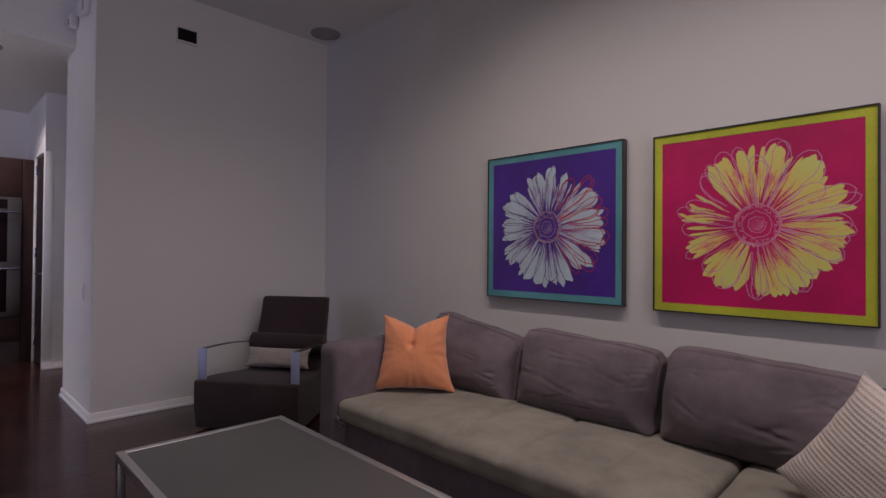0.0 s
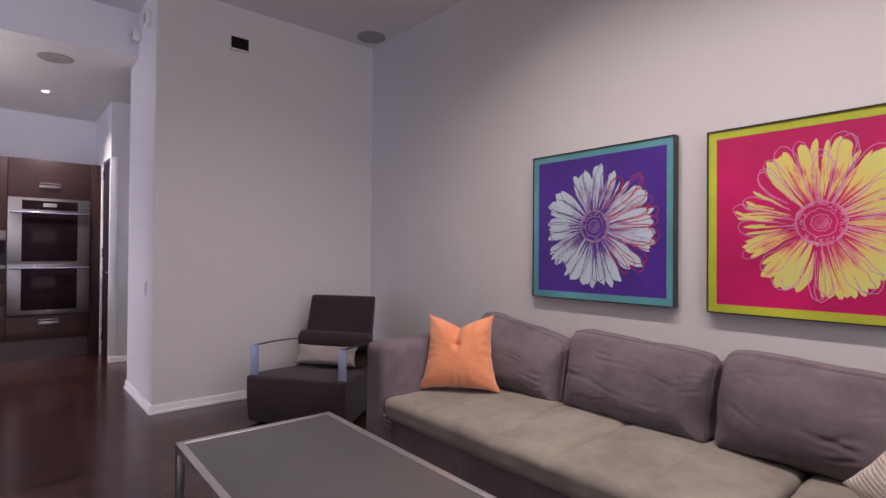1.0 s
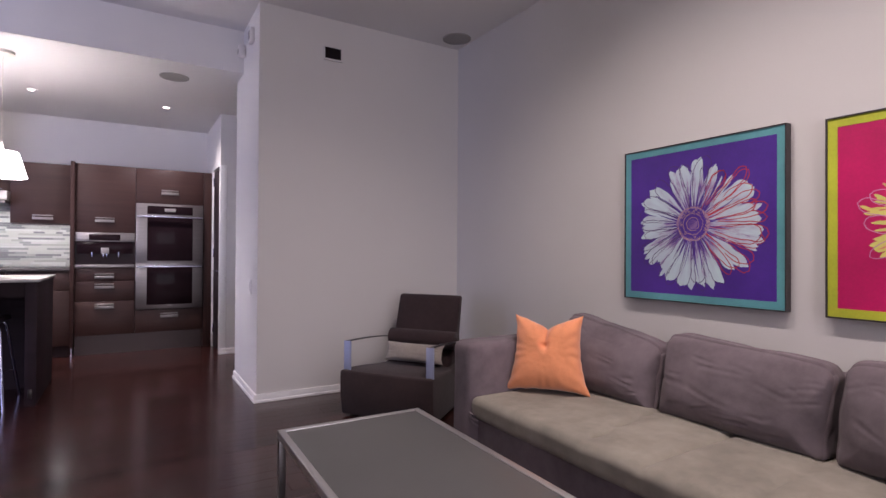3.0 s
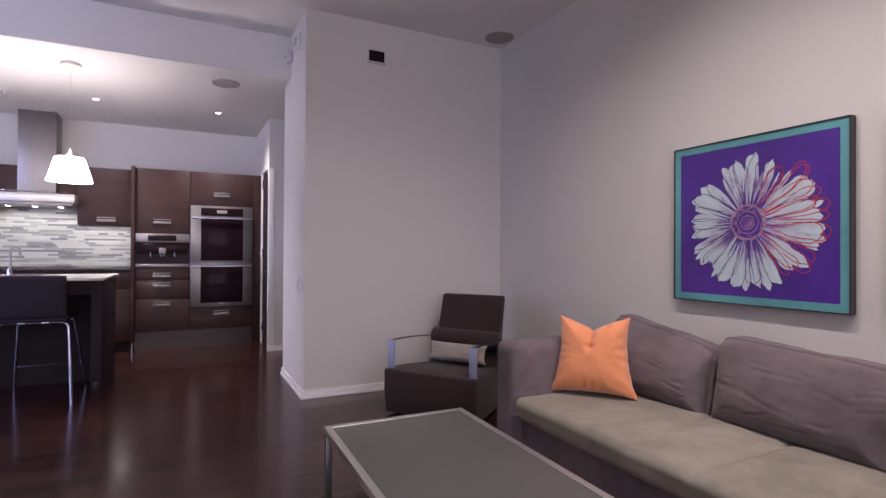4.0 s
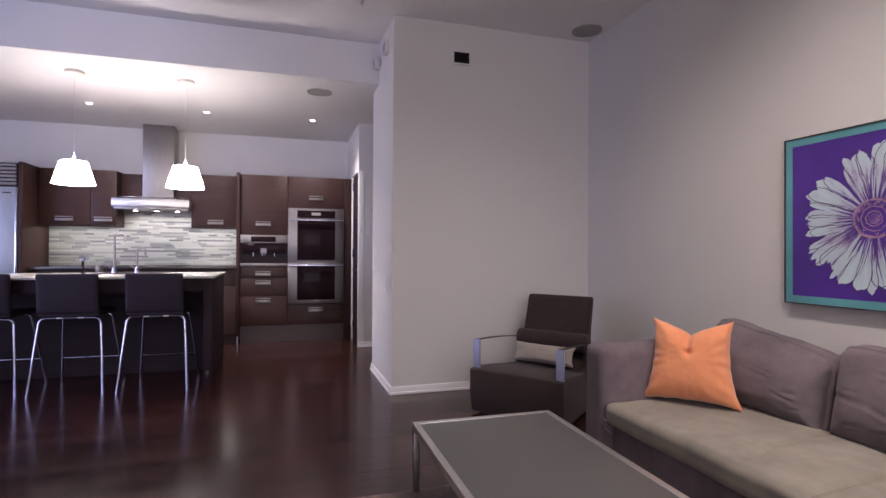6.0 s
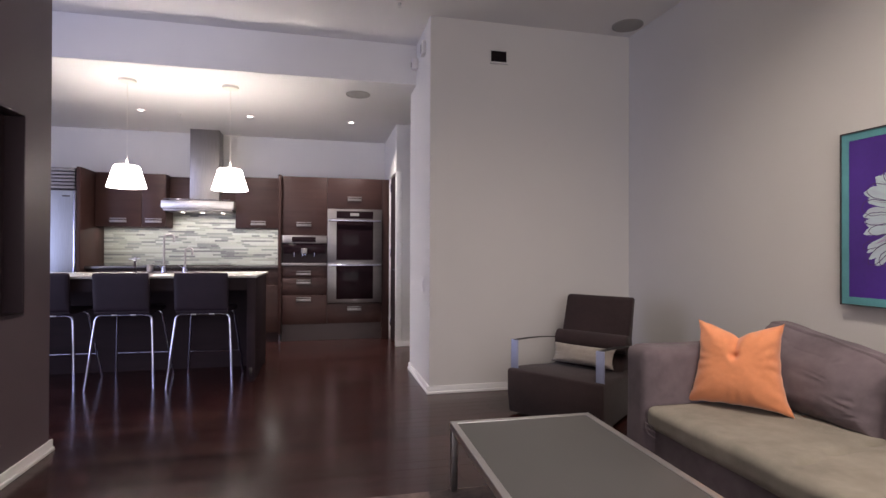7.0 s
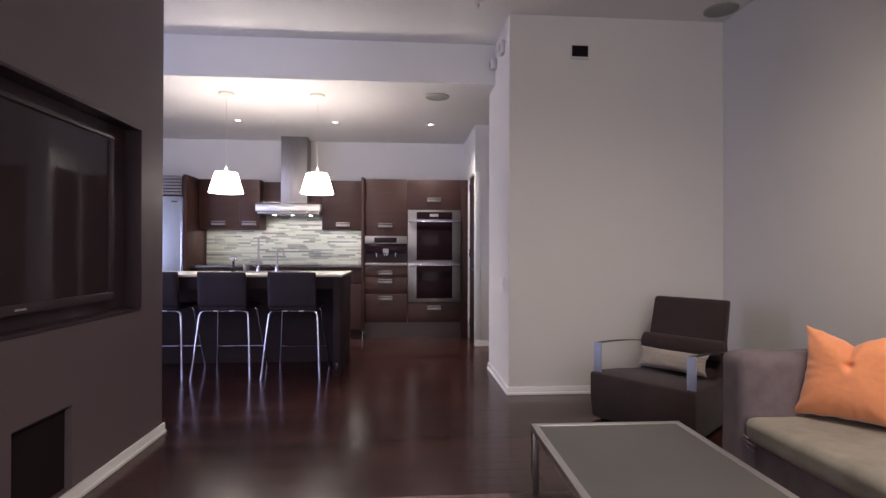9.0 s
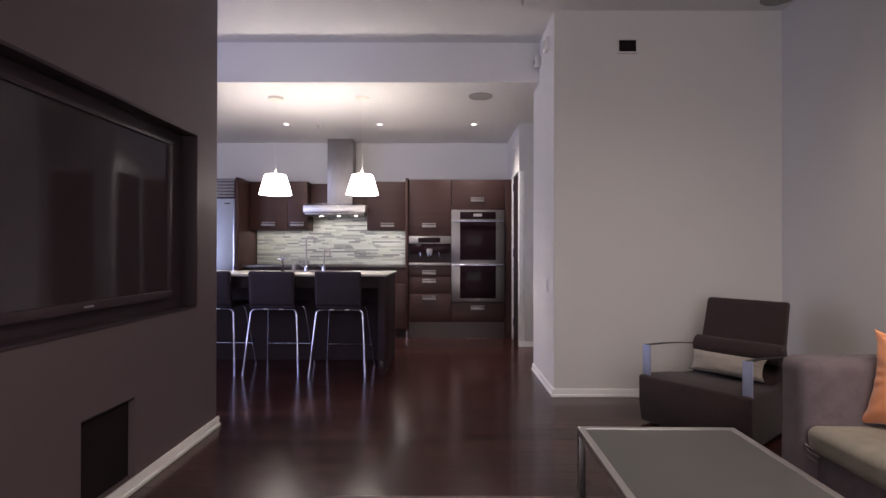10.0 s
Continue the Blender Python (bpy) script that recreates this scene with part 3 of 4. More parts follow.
def flower_painting(y_left, y_right, z_lo, z_hi, border, field, petal, rays, disc, strokes, label, heart, seed, petals, red=None):
    """A framed square canvas on the east wall; u runs to the right along the wall, v upwards, from the flower's heart."""
    rnd = random.Random(seed)
    face = X_SOFA - 0.040
    yc, zc = heart
    ob = thing("painting", (face, yc, zc), label, "painting", "flower paintings")

    def rim(lo_y, hi_y, lo_z, hi_z, w, x0, x1, name, material, text):
        bm = bmesh.new()
        box((x0, lo_y, hi_z - w), (x1, hi_y, hi_z), 0, bm)
        box((x0, lo_y, lo_z), (x1, hi_y, lo_z + w), 0, bm)
        box((x0, lo_y, lo_z + w), (x1, lo_y + w, hi_z - w), 0, bm)
        box((x0, hi_y - w, lo_z + w), (x1, hi_y, hi_z - w), 0, bm)
        part(name, bm, material, ob, text)

    rim(y_right, y_left, z_lo, z_hi, 0.006, face - 0.004, X_SOFA - 0.002, "frame", PICTURE_FRAME, "thin graphite frame")
    rim(y_right + 0.006, y_left - 0.006, z_lo + 0.006, z_hi - 0.006, 0.036, face + 0.002, face + 0.02, "border", border, "")
    part("canvas", box((face + 0.0035, y_right + 0.04, z_lo + 0.04), (face + 0.02, y_left - 0.04, z_hi - 0.04)), field, ob)

    def flat(points, depth, material, name, text=""):
        bm = bmesh.new()
        bm.faces.new([bm.verts.new((face + depth, yc - u, zc + v)) for u, v in points])
        bmesh.ops.triangulate(bm, faces=bm.faces[:])
        part(name, bm, material, ob, text)

    def ribbon(points, width, depth, material, fade=False):
        bm, pairs = bmesh.new(), []
        for i, (u, v) in enumerate(points):
            (a, b), (c, d) = points[max(i - 1, 0)], points[min(i + 1, len(points) - 1)]
            length = math.hypot(c - a, d - b) or 1
            w = width * ((1.02 - i / (len(points) - 1)) if fade else (0.6 + 0.4 * math.sin(3.1 * i / len(points)))) / 2
            nu, nv = -(d - b) / length * w, (c - a) / length * w
            pairs.append([bm.verts.new((face + depth, yc - u - k * nu, zc + v + k * nv)) for k in (1, -1)])
        for p, q in zip(pairs, pairs[1:]):
            bm.faces.new((p[0], p[1], q[1], q[0]))
        part("brush_stroke", bm, material, ob)

    def blade(turn, inner, outer, width, wobble):
        """The outline of one petal: slim at the heart, broad, with an uneven tip."""
        pts, steps = [], 22
        for side in (1, -1):
            row = []
            for i in range(steps + 1):
                t = i / steps
                w = width * (0.24 + 0.76 * math.sin(min(1, t * 1.15) * math.pi * 0.5)) * math.sqrt(max(0, 1 - max(0, (t - 0.74) / 0.26) ** 2))
                w *= 1 + wobble * noise.noise(Vector((turn * 9 + side * 3, t * 5, seed)))
                r = inner + (outer - inner) * t
                row.append((r, side * w / 2))
            pts += row if side == 1 else row[::-1][1:]
        bend = rnd.uniform(-0.12, 0.12)
        out = []
        for r, w in pts:
            k = turn + bend * (r / outer) ** 2
            out.append((r * math.cos(k) - w * math.sin(k), r * math.sin(k) + w * math.cos(k)))
        return out

    layer = 0.0034
    order = list(petals)
    rnd.shuffle(order)
    for n, (degrees, reach, w) in enumerate(order):
        turn = radians(degrees)
        across = (-math.sin(turn), math.cos(turn))
        thin, w = w < 0, abs(w)
        layer -= 0.00003
        if w:
            # a petal is a bunch of brush marks of uneven length; a thin one leaves gaps
            bm = bmesh.new()
            marks = []
            if not thin:
                marks = [(0.0, 0.97, 0.82), (rnd.uniform(-0.2, 0.2), 1.0, 0.5)]
            for j in range(4 if thin else 2):
                off = (j - 1.5) / 1.5 if thin else 2 * j - 1
                marks.append((off * 0.34, 0.97 - rnd.uniform(0, 0.13), rnd.uniform(0.14, 0.24) if thin else rnd.uniform(0.26, 0.4)))
            for k, (off, long, wide) in enumerate(marks):
                start = 0.075 if not thin else rnd.uniform(0.09, 0.20)
                mark = blade(turn, start, reach * long, w * wide, 0.35)
                mark = [(u + off * w * across[0] * min(1, math.hypot(u, v) / 0.2), v + off * w * across[1] * min(1, math.hypot(u, v) / 0.2)) for u, v in mark]
                bm.faces.new([bm.verts.new((face + layer - k * 0.000003, yc - u, zc + v)) for u, v in mark])
            bmesh.ops.triangulate(bm, faces=bm.faces[:])
            part("petal", bm, petal, ob)
        # loose outlines that miss the petal a little
        tone = red if red and -48 < degrees < 66 else strokes
        du, dv = rnd.uniform(-0.010, 0.012), rnd.uniform(-0.008, 0.012)
        for _ in range(2 if tone is red or not w else 1):
            trace = blade(turn + rnd.uniform(-0.07, 0.07), 0.10, reach * rnd.uniform(0.95, 1.05), (w or 0.07) * rnd.uniform(0.8, 1.1), 0.25)
            cut = rnd.randint(2, 9)
            ribbon([(u + du, v + dv) for u, v in trace[cut:-2]], 0.0048 if tone is red else 0.0036, layer - 0.0004, tone)
        # the ground shows along one or both sides of a petal
        for side in (1, -1) if w else ():
            if rnd.random() < 0.85:
                run, fat = rnd.uniform(0.55, 0.92), rnd.uniform(0.004, 0.012)
                ribbon([(r * math.cos(turn) + side * 0.5 * w * across[0] * min(1, (r / 0.2) ** 0.7), r * math.sin(turn) + side * 0.5 * w * across[1] * min(1, (r / 0.2) ** 0.7))
                        for r in (reach * run * (0.28 + 0.12 * i) for i in range(7))], fat, layer - 0.0003 - 0.000004 * side, field if rnd.random() < 0.7 else tone, fade=True)
        # dry strokes of the ground colour, drawn out from the heart
        for j in range(3):
            k = turn + rnd.uniform(-0.16, 0.16)
            end = rnd.uniform(0.15, 0.30 if thin else 0.22)
            ribbon([(r * math.cos(k), r * math.sin(k)) for r in (0.085, 0.085 + (end - 0.085) * 0.4, 0.085 + (end - 0.085) * 0.75, end)], rnd.uniform(0.003, 0.008), layer - 0.00038 - j * 0.000004, (field, tone, field)[j], fade=True)
    ring = lambda r, rough, steps=48: [((r + rough * rnd.uniform(-1, 1)) * math.cos(2 * math.pi * j / steps), (r + rough * rnd.uniform(-1, 1)) * math.sin(2 * math.pi * j / steps)) for j in range(steps)]
    flat(ring(0.092, 0.007), 0.0018, rays, "disc_rim")
    flat(ring(0.078, 0.005), 0.0016, field, "disc")
    for r in (0.088, 0.056, 0.034):
        loop = ring(r, 0.0035, 40)
        ribbon(loop + loop[:1], 0.0032, 0.0013, disc)
    for j in range(22):
        k, r = 2 * math.pi * (j + rnd.uniform(-0.4, 0.4)) / 22, rnd.uniform(0.058, 0.080)
        ribbon([(r * math.cos(k), r * math.sin(k)), ((r + 0.010) * math.cos(k + 0.12), (r + 0.010) * math.sin(k + 0.12)), (r * math.cos(k + 0.2), r * math.sin(k + 0.2))], 0.004, 0.0012, disc)
    flat(ring(0.026, 0.002, 24), 0.0014, rays, "disc_heart")
    return ob


def paint(name, colour):
    return plain(name, colour, 0.5, vary=0.22, big=3.5, fine=90, relief=0.02)


# petals: degrees, reach, width (below nought: brushed thinly; nought: outline alone)
DAISY_ONE = [(82, 0.35, 0.085), (69, 0.325, 0.045), (98, 0.33, 0.07), (111, 0.325, 0.08), (59, 0.31, -0.07), (37, 0.352, 0.075), (26, 0.355, 0.07),
             (16, 0.325, 0.055), (6, 0.358, 0.065), (-13, 0.37, 0.085), (-21, 0.355, 0.055), (-38, 0.36, 0.08), (-46, 0.32, 0.06), (-68, 0.345, 0.075),
             (-77, 0.354, 0.06), (-87, 0.33, 0.075), (-97, 0.347, 0.075), (-112, 0.342, 0.075), (-123, 0.345, 0.055), (-133, 0.31, 0.07), (-148, 0.355, 0.06),
             (-157, 0.345, 0.055), (-168, 0.33, 0.06), (-178, 0.318, 0.06), (170, 0.325, 0.075), (152, 0.347, 0.085), (139, 0.335, 0.085)]
DAISY_TWO = [(78, 0.347, 0.085), (69, 0.337, -0.07), (52, 0.345, 0.09), (43, 0.33, 0.085), (32, 0.29, 0.08), (22, 0.332, 0.075), (15, 0.343, 0.06), (6, 0.328, -0.07),
             (-5, 0.335, 0.065), (-13, 0.32, 0.06), (-22, 0.33, 0.07), (-30, 0.322, 0.06), (-40, 0.315, 0.075), (-56, 0.323, 0.08), (-68, 0.32, 0.07),
             (-79, 0.315, 0.07), (-91, 0.31, 0), (-106, 0.30, 0.07), (-119, 0.318, 0.095), (-130, 0.315, 0.075), (-160, 0.31, 0.06), (-173, 0.32, -0.065),
             (171, 0.345, -0.075), (159, 0.322, -0.065), (143, 0.313, 0), (127, 0.336, 0.07), (115, 0.333, 0.075), (97, 0.345, 0.065), (88, 0.295, 0)]
flower_painting(2.15, 1.26, 0.856, 1.708, paint("teal_paint", (0.10, 0.33, 0.36)), paint("violet_paint", (0.070, 0.022, 0.26)),
                brushed_paint("white_petal_paint", [(0.33, (0.085, 0.03, 0.28)), (0.43, (0.33, 0.23, 0.42)), (0.52, (0.46, 0.54, 0.62)), (0.8, (0.52, 0.66, 0.70))]),
                brushed_paint("lilac_disc_paint", [(0.35, (0.10, 0.04, 0.26)), (0.55, (0.42, 0.26, 0.40))], 60),
                paint("ochre_line_paint", (0.50, 0.31, 0.24)), paint("plum_line_paint", (0.07, 0.03, 0.14)),
                "violet and white daisy painting with a teal border, black frame", (1.716, 1.272), 4, DAISY_ONE, paint("red_line_paint", (0.45, 0.035, 0.06)))
flower_painting(1.107, 0.26, 0.850, 1.690, paint("lime_paint", (0.46, 0.50, 0.035)), paint("magenta_paint", (0.52, 0.008, 0.11)),
                brushed_paint("yellow_petal_paint", [(0.34, (0.55, 0.012, 0.12)), (0.44, (0.70, 0.26, 0.18)), (0.52, (0.70, 0.58, 0.14)), (0.8, (0.60, 0.64, 0.18))]),
                brushed_paint("pink_disc_paint", [(0.35, (0.55, 0.03, 0.16)), (0.6, (0.66, 0.34, 0.36))], 60),
                paint("pale_pink_line_paint", (0.62, 0.30, 0.46)), paint("lilac_line_paint", (0.58, 0.26, 0.42)),
                "magenta and yellow daisy painting with a lime border, black frame", (0.664, 1.250), 9, DAISY_TWO)

# ---------------------------------------------------------------- sofa
sofa = thing("sofa", (2.0, 0.8, 0), "long taupe suede sofa with paler beige seat cushions", "sofa")
part("base", padded((1.555, -0.95, 0.035), (2.50, 2.42, 0.325), 0.035, 20, 0.0, 0.006, 3, 1), SUEDE, sofa)
part("arm", padded((1.50, 2.255, 0.04), (2.53, 2.425, 0.655), 0.045, 18, 0.010, 0.007, 5, 2, axis=1), SUEDE, sofa)
part("arm", padded((1.50, -1.10, 0.04), (2.53, -0.93, 0.655), 0.045, 14, 0.010, 0.007, 5, 3, axis=1), SUEDE, sofa)
part("back_frame", padded((2.36, -0.95, 0.06), (2.54, 2.30, 0.64), 0.04, 16, 0, 0.004, 3, 4), SUEDE, sofa)
GROOVES = ((1.59, 0.17, 0.019, 0.014), (1.235, -0.02, 0.015, 0.015), (0.93, 0.08, 0.012, 0.017))
for lo, hi, seed in ((0.602, 2.262, 5), (-0.93, 0.590, 7)):
    part("seat_cushion", padded((1.505, lo, 0.275), (2.36, hi, 0.385), 0.038, 60, 0.016, 0.010, 5, seed, grooves=GROOVES), SEAT_SUEDE, sofa, "paler beige seat cushion")
for lo, hi, seed, tip in ((1.625, 2.245, 11, 0.055), (0.925, 1.605, 12, 0.018), (0.235, 0.905, 13, 0.018), (-0.9, 0.2, 14, 0.018)):
    part("back_cushion", padded((2.05, lo, 0.375), (2.25, hi, 0.735), 0.038, 72, 0.052, 0.015, 5.0, seed, axis=0, shear=(0.075, 0, 0), stretch=(1, 0.7, 1.25), peak=tip, folds=18, droop=0.026, wedge=0.55), SUEDE, sofa)
tuck = bmesh.new()
for rise, reach in ((0.0, 0.05), (0.012, 0.035), (-0.014, 0.04)):
    sweep([(1.515, 2.258, 0.293), (1.500, 2.246, 0.293 + rise), (1.497, 2.232 - reach * 0.4, 0.283 + rise * 1.6), (1.512, 2.225 - reach, 0.276 + rise * 2)], [0.006, 0.005, 0.004, 0.0015], 8, tuck)
part("gathered_corner", tuck, SUEDE, sofa)
for x in (1.62, 2.45):
    for y in (-1.0, 2.33):
        part("foot", box((x - 0.03, y - 0.03, 0), (x + 0.03, y + 0.03, 0.05), 0.003), BLACK, sofa)

orange = tagged(link_mesh("throw_pillow", throw_pillow(0.424, 0.17, 0.13, 0.115, 56, 2, 0.18), ORANGE),
                "orange cotton pillow with a dented top on the sofa seat", "pillow", "sofa pillows")
orange.matrix_basis = pose(1.895, 2.11, 0.592, -12, -1.5, -56) @ Matrix.Diagonal((1, 1, 0.915, 1))
L0, A0, B0 = Vector((1.9, 0.434, 0.457)), Vector((0.0, -0.538, 0.843)).normalized(), Vector((-0.35, -0.80, -0.45)).normalized()
B0 = (B0 - A0 * B0.dot(A0)).normalized()
N0 = B0.cross(A0).normalized()
stripe = tagged(link_mesh("throw_pillow", throw_pillow(0.385, 0.14, 0.0, 0.05, 26, 5), STRIPES),
                "cream woven pillow with thin rust and grey stripes on the sofa", "pillow", "sofa pillows")
spin = Matrix((B0, -N0, A0)).transposed().to_4x4()
stripe.matrix_basis = Matrix.Translation(L0 + (A0 + B0) * 0.184) @ spin

# ---------------------------------------------------------------- coffee table and rug
rug = tagged(link_mesh("rug", padded((-0.56, -0.6, 0.0), (1.75, 2.408, 0.012), 0.005, 30, 0, 0.002, 12, 21), RUG),
             "mottled brown and pink low-pile rug under the table", "rug")
table = thing("coffee_table", (0.93, 1.72, 0.012), "low steel-framed coffee table with a grey frosted glass top", "table")
TX0, TX1, TY0, TY1, TZ = 0.582, 1.282, 1.02, 2.408, 0.325
part("tabletop", box((TX0 + 0.030, TY0 + 0.030, TZ - 0.014), (TX1 - 0.030, TY1 - 0.030, TZ - 0.003), 0.001), TABLETOP, table, "grey frosted glass top")
for lo, hi in (((TX0, TY0), (TX0 + 0.03, TY1)), ((TX1 - 0.03, TY0), (TX1, TY1))):
    part("rail", box((*lo, TZ - 0.032), (*hi, TZ), 0.0025), ALUMINIUM, table)
for y in (TY0, TY1 - 0.03):
    part("rail", box((TX0 + 0.031, y, TZ - 0.032), (TX1 - 0.031, y + 0.03, TZ), 0.0025), ALUMINIUM, table)
for x in (TX0 + 0.002, TX1 - 0.032):
    for y in (TY0 + 0.002, TY1 - 0.032):
        part("leg", box((x, y, 0.012), (x + 0.03, y + 0.03, TZ - 0.033), 0.0025), STEEL, table)

corner = Vector((TX0, TY1, 0))
table.matrix_basis = Matrix.Translation(corner) @ pose(0, 0, 0, 0, 0, -1.2) @ Matrix.Translation(-corner) @ table.matrix_basis

# ---------------------------------------------------------------- lounge chair
chair = thing("lounge_chair", (1.447, 3.165, 0), "dark brown upholstered lounge chair with metal arms", "chair", turn=-55.2)


def shell(profile, width, bevel):
    """A block with a side outline (depth, height), width(depth) wide."""
    bm = bmesh.new()
    sides = [[bm.verts.new((k * width(d, z) / 2, d, z)) for d, z in profile] for k in (-1, 1)]
    n = len(profile)
    for i in range(n):
        j = (i + 1) % n
        bm.faces.new((sides[0][i], sides[0][j], sides[1][j], sides[1][i]))
    bm.faces.new(sides[0][::-1])
    bm.faces.new(sides[1])
    bmesh.ops.recalc_face_normals(bm, faces=bm.faces[:])
    if bevel:
        rim = [e for e in bm.edges if e.calc_face_angle(0) > radians(30)]
        bmesh.ops.bevel(bm, geom=rim, offset=bevel, segments=3, profile=0.5, affect="EDGES")
    return bm


seat_width = lambda d, z: 0.70 - 0.13 * min(1, max(0, d) / 0.55)
part("seat", shell([(0.02, 0.015), (0.0, 0.15), (0.0, 0.315), (0.12, 0.318), (0.26, 0.308), (0.40, 0.292), (0.50, 0.285), (0.62, 0.30),
                    (0.66, 0.20), (0.62, 0.015)], seat_width, 0.016), CHAIR_CLOTH, chair, own=True)
backrest = part("backrest", shell([(0.50, 0.27), (0.56, 0.33), (0.615, 0.45), (0.665, 0.60), (0.715, 0.775), (0.735, 0.79), (0.775, 0.785), (0.755, 0.68),
                        (0.72, 0.50), (0.69, 0.33), (0.66, 0.25)], lambda d, z: 0.52, 0.018), CHAIR_CLOTH, chair, own=True)
backrest.location.x = -0.022
bolster = sweep([(-0.275, 0.575, 0.47), (-0.268, 0.572, 0.47), (0.268, 0.572, 0.47), (0.275, 0.575, 0.47)], [0.03, 0.066, 0.066, 0.03], 20)
part("bolster", bolster, CHAIR_CLOTH, chair, own=True)
for k in (-1, 1):
    x = k * 0.312
    part("arm_post", box((x - 0.027, 0.035, 0.30), (x + 0.027, 0.047, 0.510), 0.002), POST, chair, "flat polished metal post", own=True)
    curve = [(x, 0.036 + 0.62 * t, 0.508 + 0.010 * math.sin(t * math.pi) - 0.050 * t) for t in (i / 12 for i in range(13))]
    part("armrest", sweep(curve, 0.0, flat=(0.030, 0.005)), ARM_METAL, chair, "slim dark metal armrest", own=True)
lumbar = throw_pillow(1.0, 0.10, 0.0, 0.04, 24, 8)
lumbar.transform(Matrix.Translation((-0.02, 0.045, 0.078)) @ Matrix.Diagonal((0.46, 1, 0.135, 1)))
cushion = tagged(link_mesh("lumbar_cushion", lumbar, LINEN), "small oatmeal linen cushion lying on the lounge chair seat", "pillow")
cushion.matrix_basis = pose(1.447, 3.165, 0, 0, 0, -55.2) @ pose(0.0, 0.40, 0.318, -16, 0, 0)

# ---------------------------------------------------------------- kitchen: cabinets on the back wall


def pull(parent, x, y, z, w=0.175):
    """A square bow handle: back plate, lips and shadow gap."""
    bm = bmesh.new()
    box((x - w / 2, y - 0.026, z + 0.014), (x + w / 2, y - 0.001, z + 0.026), 0.002, bm)
    box((x - w / 2, y - 0.026, z - 0.026), (x + w / 2, y - 0.001, z + 0.002), 0.002, bm)
    part("handle", bm, STEEL, parent, "brushed steel bow handle")


def cabinet(x0, x1, y_front, z0, z1, fronts, name, label, y_back=Y_KITCHEN - 0.004, upright=False):
    """A carcass with slab fronts; fronts: (name, x0, x1, z0, z1, handle x, handle z)."""
    ob = thing(name, ((x0 + x1) / 2, (y_front + y_back) / 2, z0), label, "cabinet", "kitchen cabinets")
    part("body", box((x0 + 0.001, y_front + 0.021, z0), (x1 - 0.001, y_back, z1)), CABINET_UPRIGHT, ob)
    for kind, a, b, c, d, hx, hz in fronts:
        slab = part(kind, box((a + 0.002, y_front, c + 0.002), (b - 0.002, y_front + 0.02, d - 0.002), 0.0015), CABINET_UPRIGHT if upright else CABINET, ob)
        if hz:
            pull(slab, hx, y_front, hz)
    return ob


YT = 6.735
side = thing("end_panel", (-0.489, 7.0, 0), "tall dark wood end panel on a steel foot", "panel", "kitchen cabinets")
part("board", box((-0.508, 6.69, 0.10), (-0.472, Y_KITCHEN - 0.004, 2.05), 0.002), CABINET_UPRIGHT, side)
part("foot", lathe([(0.018, 0), (0.018, 0.02), (0.013, 0.025), (0.013, 0.10)], (-0.49, 6.72, 0), 16), CHROME, side, "steel foot")
cabinet(-0.470, 0.078, YT, 0.21, 2.04, [("door", -0.470, 0.078, 1.315, 2.04, -0.206, 1.449), ("drawer", -0.470, 0.078, 0.79, 0.934, -0.205, 0.845),
        ("drawer", -0.470, 0.078, 0.575, 0.788, -0.205, 0.737), ("drawer", -0.470, 0.078, 0.21, 0.573, -0.204, 0.521)],
        "tall_cabinet", "tall dark brown wood cabinet round the coffee machine")
cabinet(0.079, 0.762, YT, 0.21, 2.04, [("door", 0.079, 0.762, 1.652, 2.04, 0.414, 1.78), ("drawer", 0.079, 0.762, 0.21, 0.46, 0.416, 0.395)],
        "tall_cabinet", "tall dark brown wood cabinet round the double oven")
fill = thing("filler_panel", (0.81, 7.0, 0), "dark wood filler strip beside the door", "panel", "kitchen cabinets")
part("board", box((0.763, YT + 0.004, 0.0), (0.858, Y_KITCHEN - 0.004, 2.04), 0.002), CABINET_UPRIGHT, fill)
plinth = thing("plinth", (0.1, 6.82, 0), "dark recessed plinth under the tall cabinets", "plinth")
part("board", box((-0.47, 6.80, 0.0), (0.762, 6.815, 0.208)), PLINTH, plinth)

# double oven
oven = thing("double_oven", (0.42, YT, 0.465), "stainless steel double wall oven with dark glass doors", "oven")
part("surround", box((0.082, YT - 0.012, 0.467), (0.758, YT + 0.02, 1.648), 0.002), STEEL, oven)
part("control_panel", box((0.190, YT - 0.016, 1.530), (0.648, YT - 0.011, 1.622), 0.001), BLACK_GLASS, oven, "black glass control panel")
part("display", box((0.360, YT - 0.0175, 1.562), (0.470, YT - 0.0155, 1.598), 0.0005), GRILLE, oven, "small pale display")
for z0, z1 in ((0.985, 1.518), (0.475, 0.962)):
    leaf = part("oven_door", box((0.084, YT - 0.030, z0), (0.756, YT - 0.0125, z1), 0.003), STEEL, oven, "stainless steel oven door")
    part("glass", box((0.190, YT - 0.033, z0 + 0.022 + (0.02 if z0 < 0.9 else 0)), (0.648, YT - 0.0295, z1 - 0.010), 0.001), BLACK_GLASS, leaf, "dark oven glass")
    bar = bmesh.new()
    sweep([(0.095, YT - 0.068, z1 - 0.02), (0.745, YT - 0.068, z1 - 0.02)], 0.013, 14, bar)
    for x in (0.13, 0.71):
        box((x - 0.010, YT - 0.066, z1 - 0.030), (x + 0.010, YT - 0.029, z1 - 0.010), 0.002, bar)
    part("handle", bar, CHROME, leaf, "polished bar handle")
part("logo_plate", box((0.395, YT - 0.0345, 0.505), (0.440, YT - 0.0325, 0.512)), ALUMINIUM, oven)

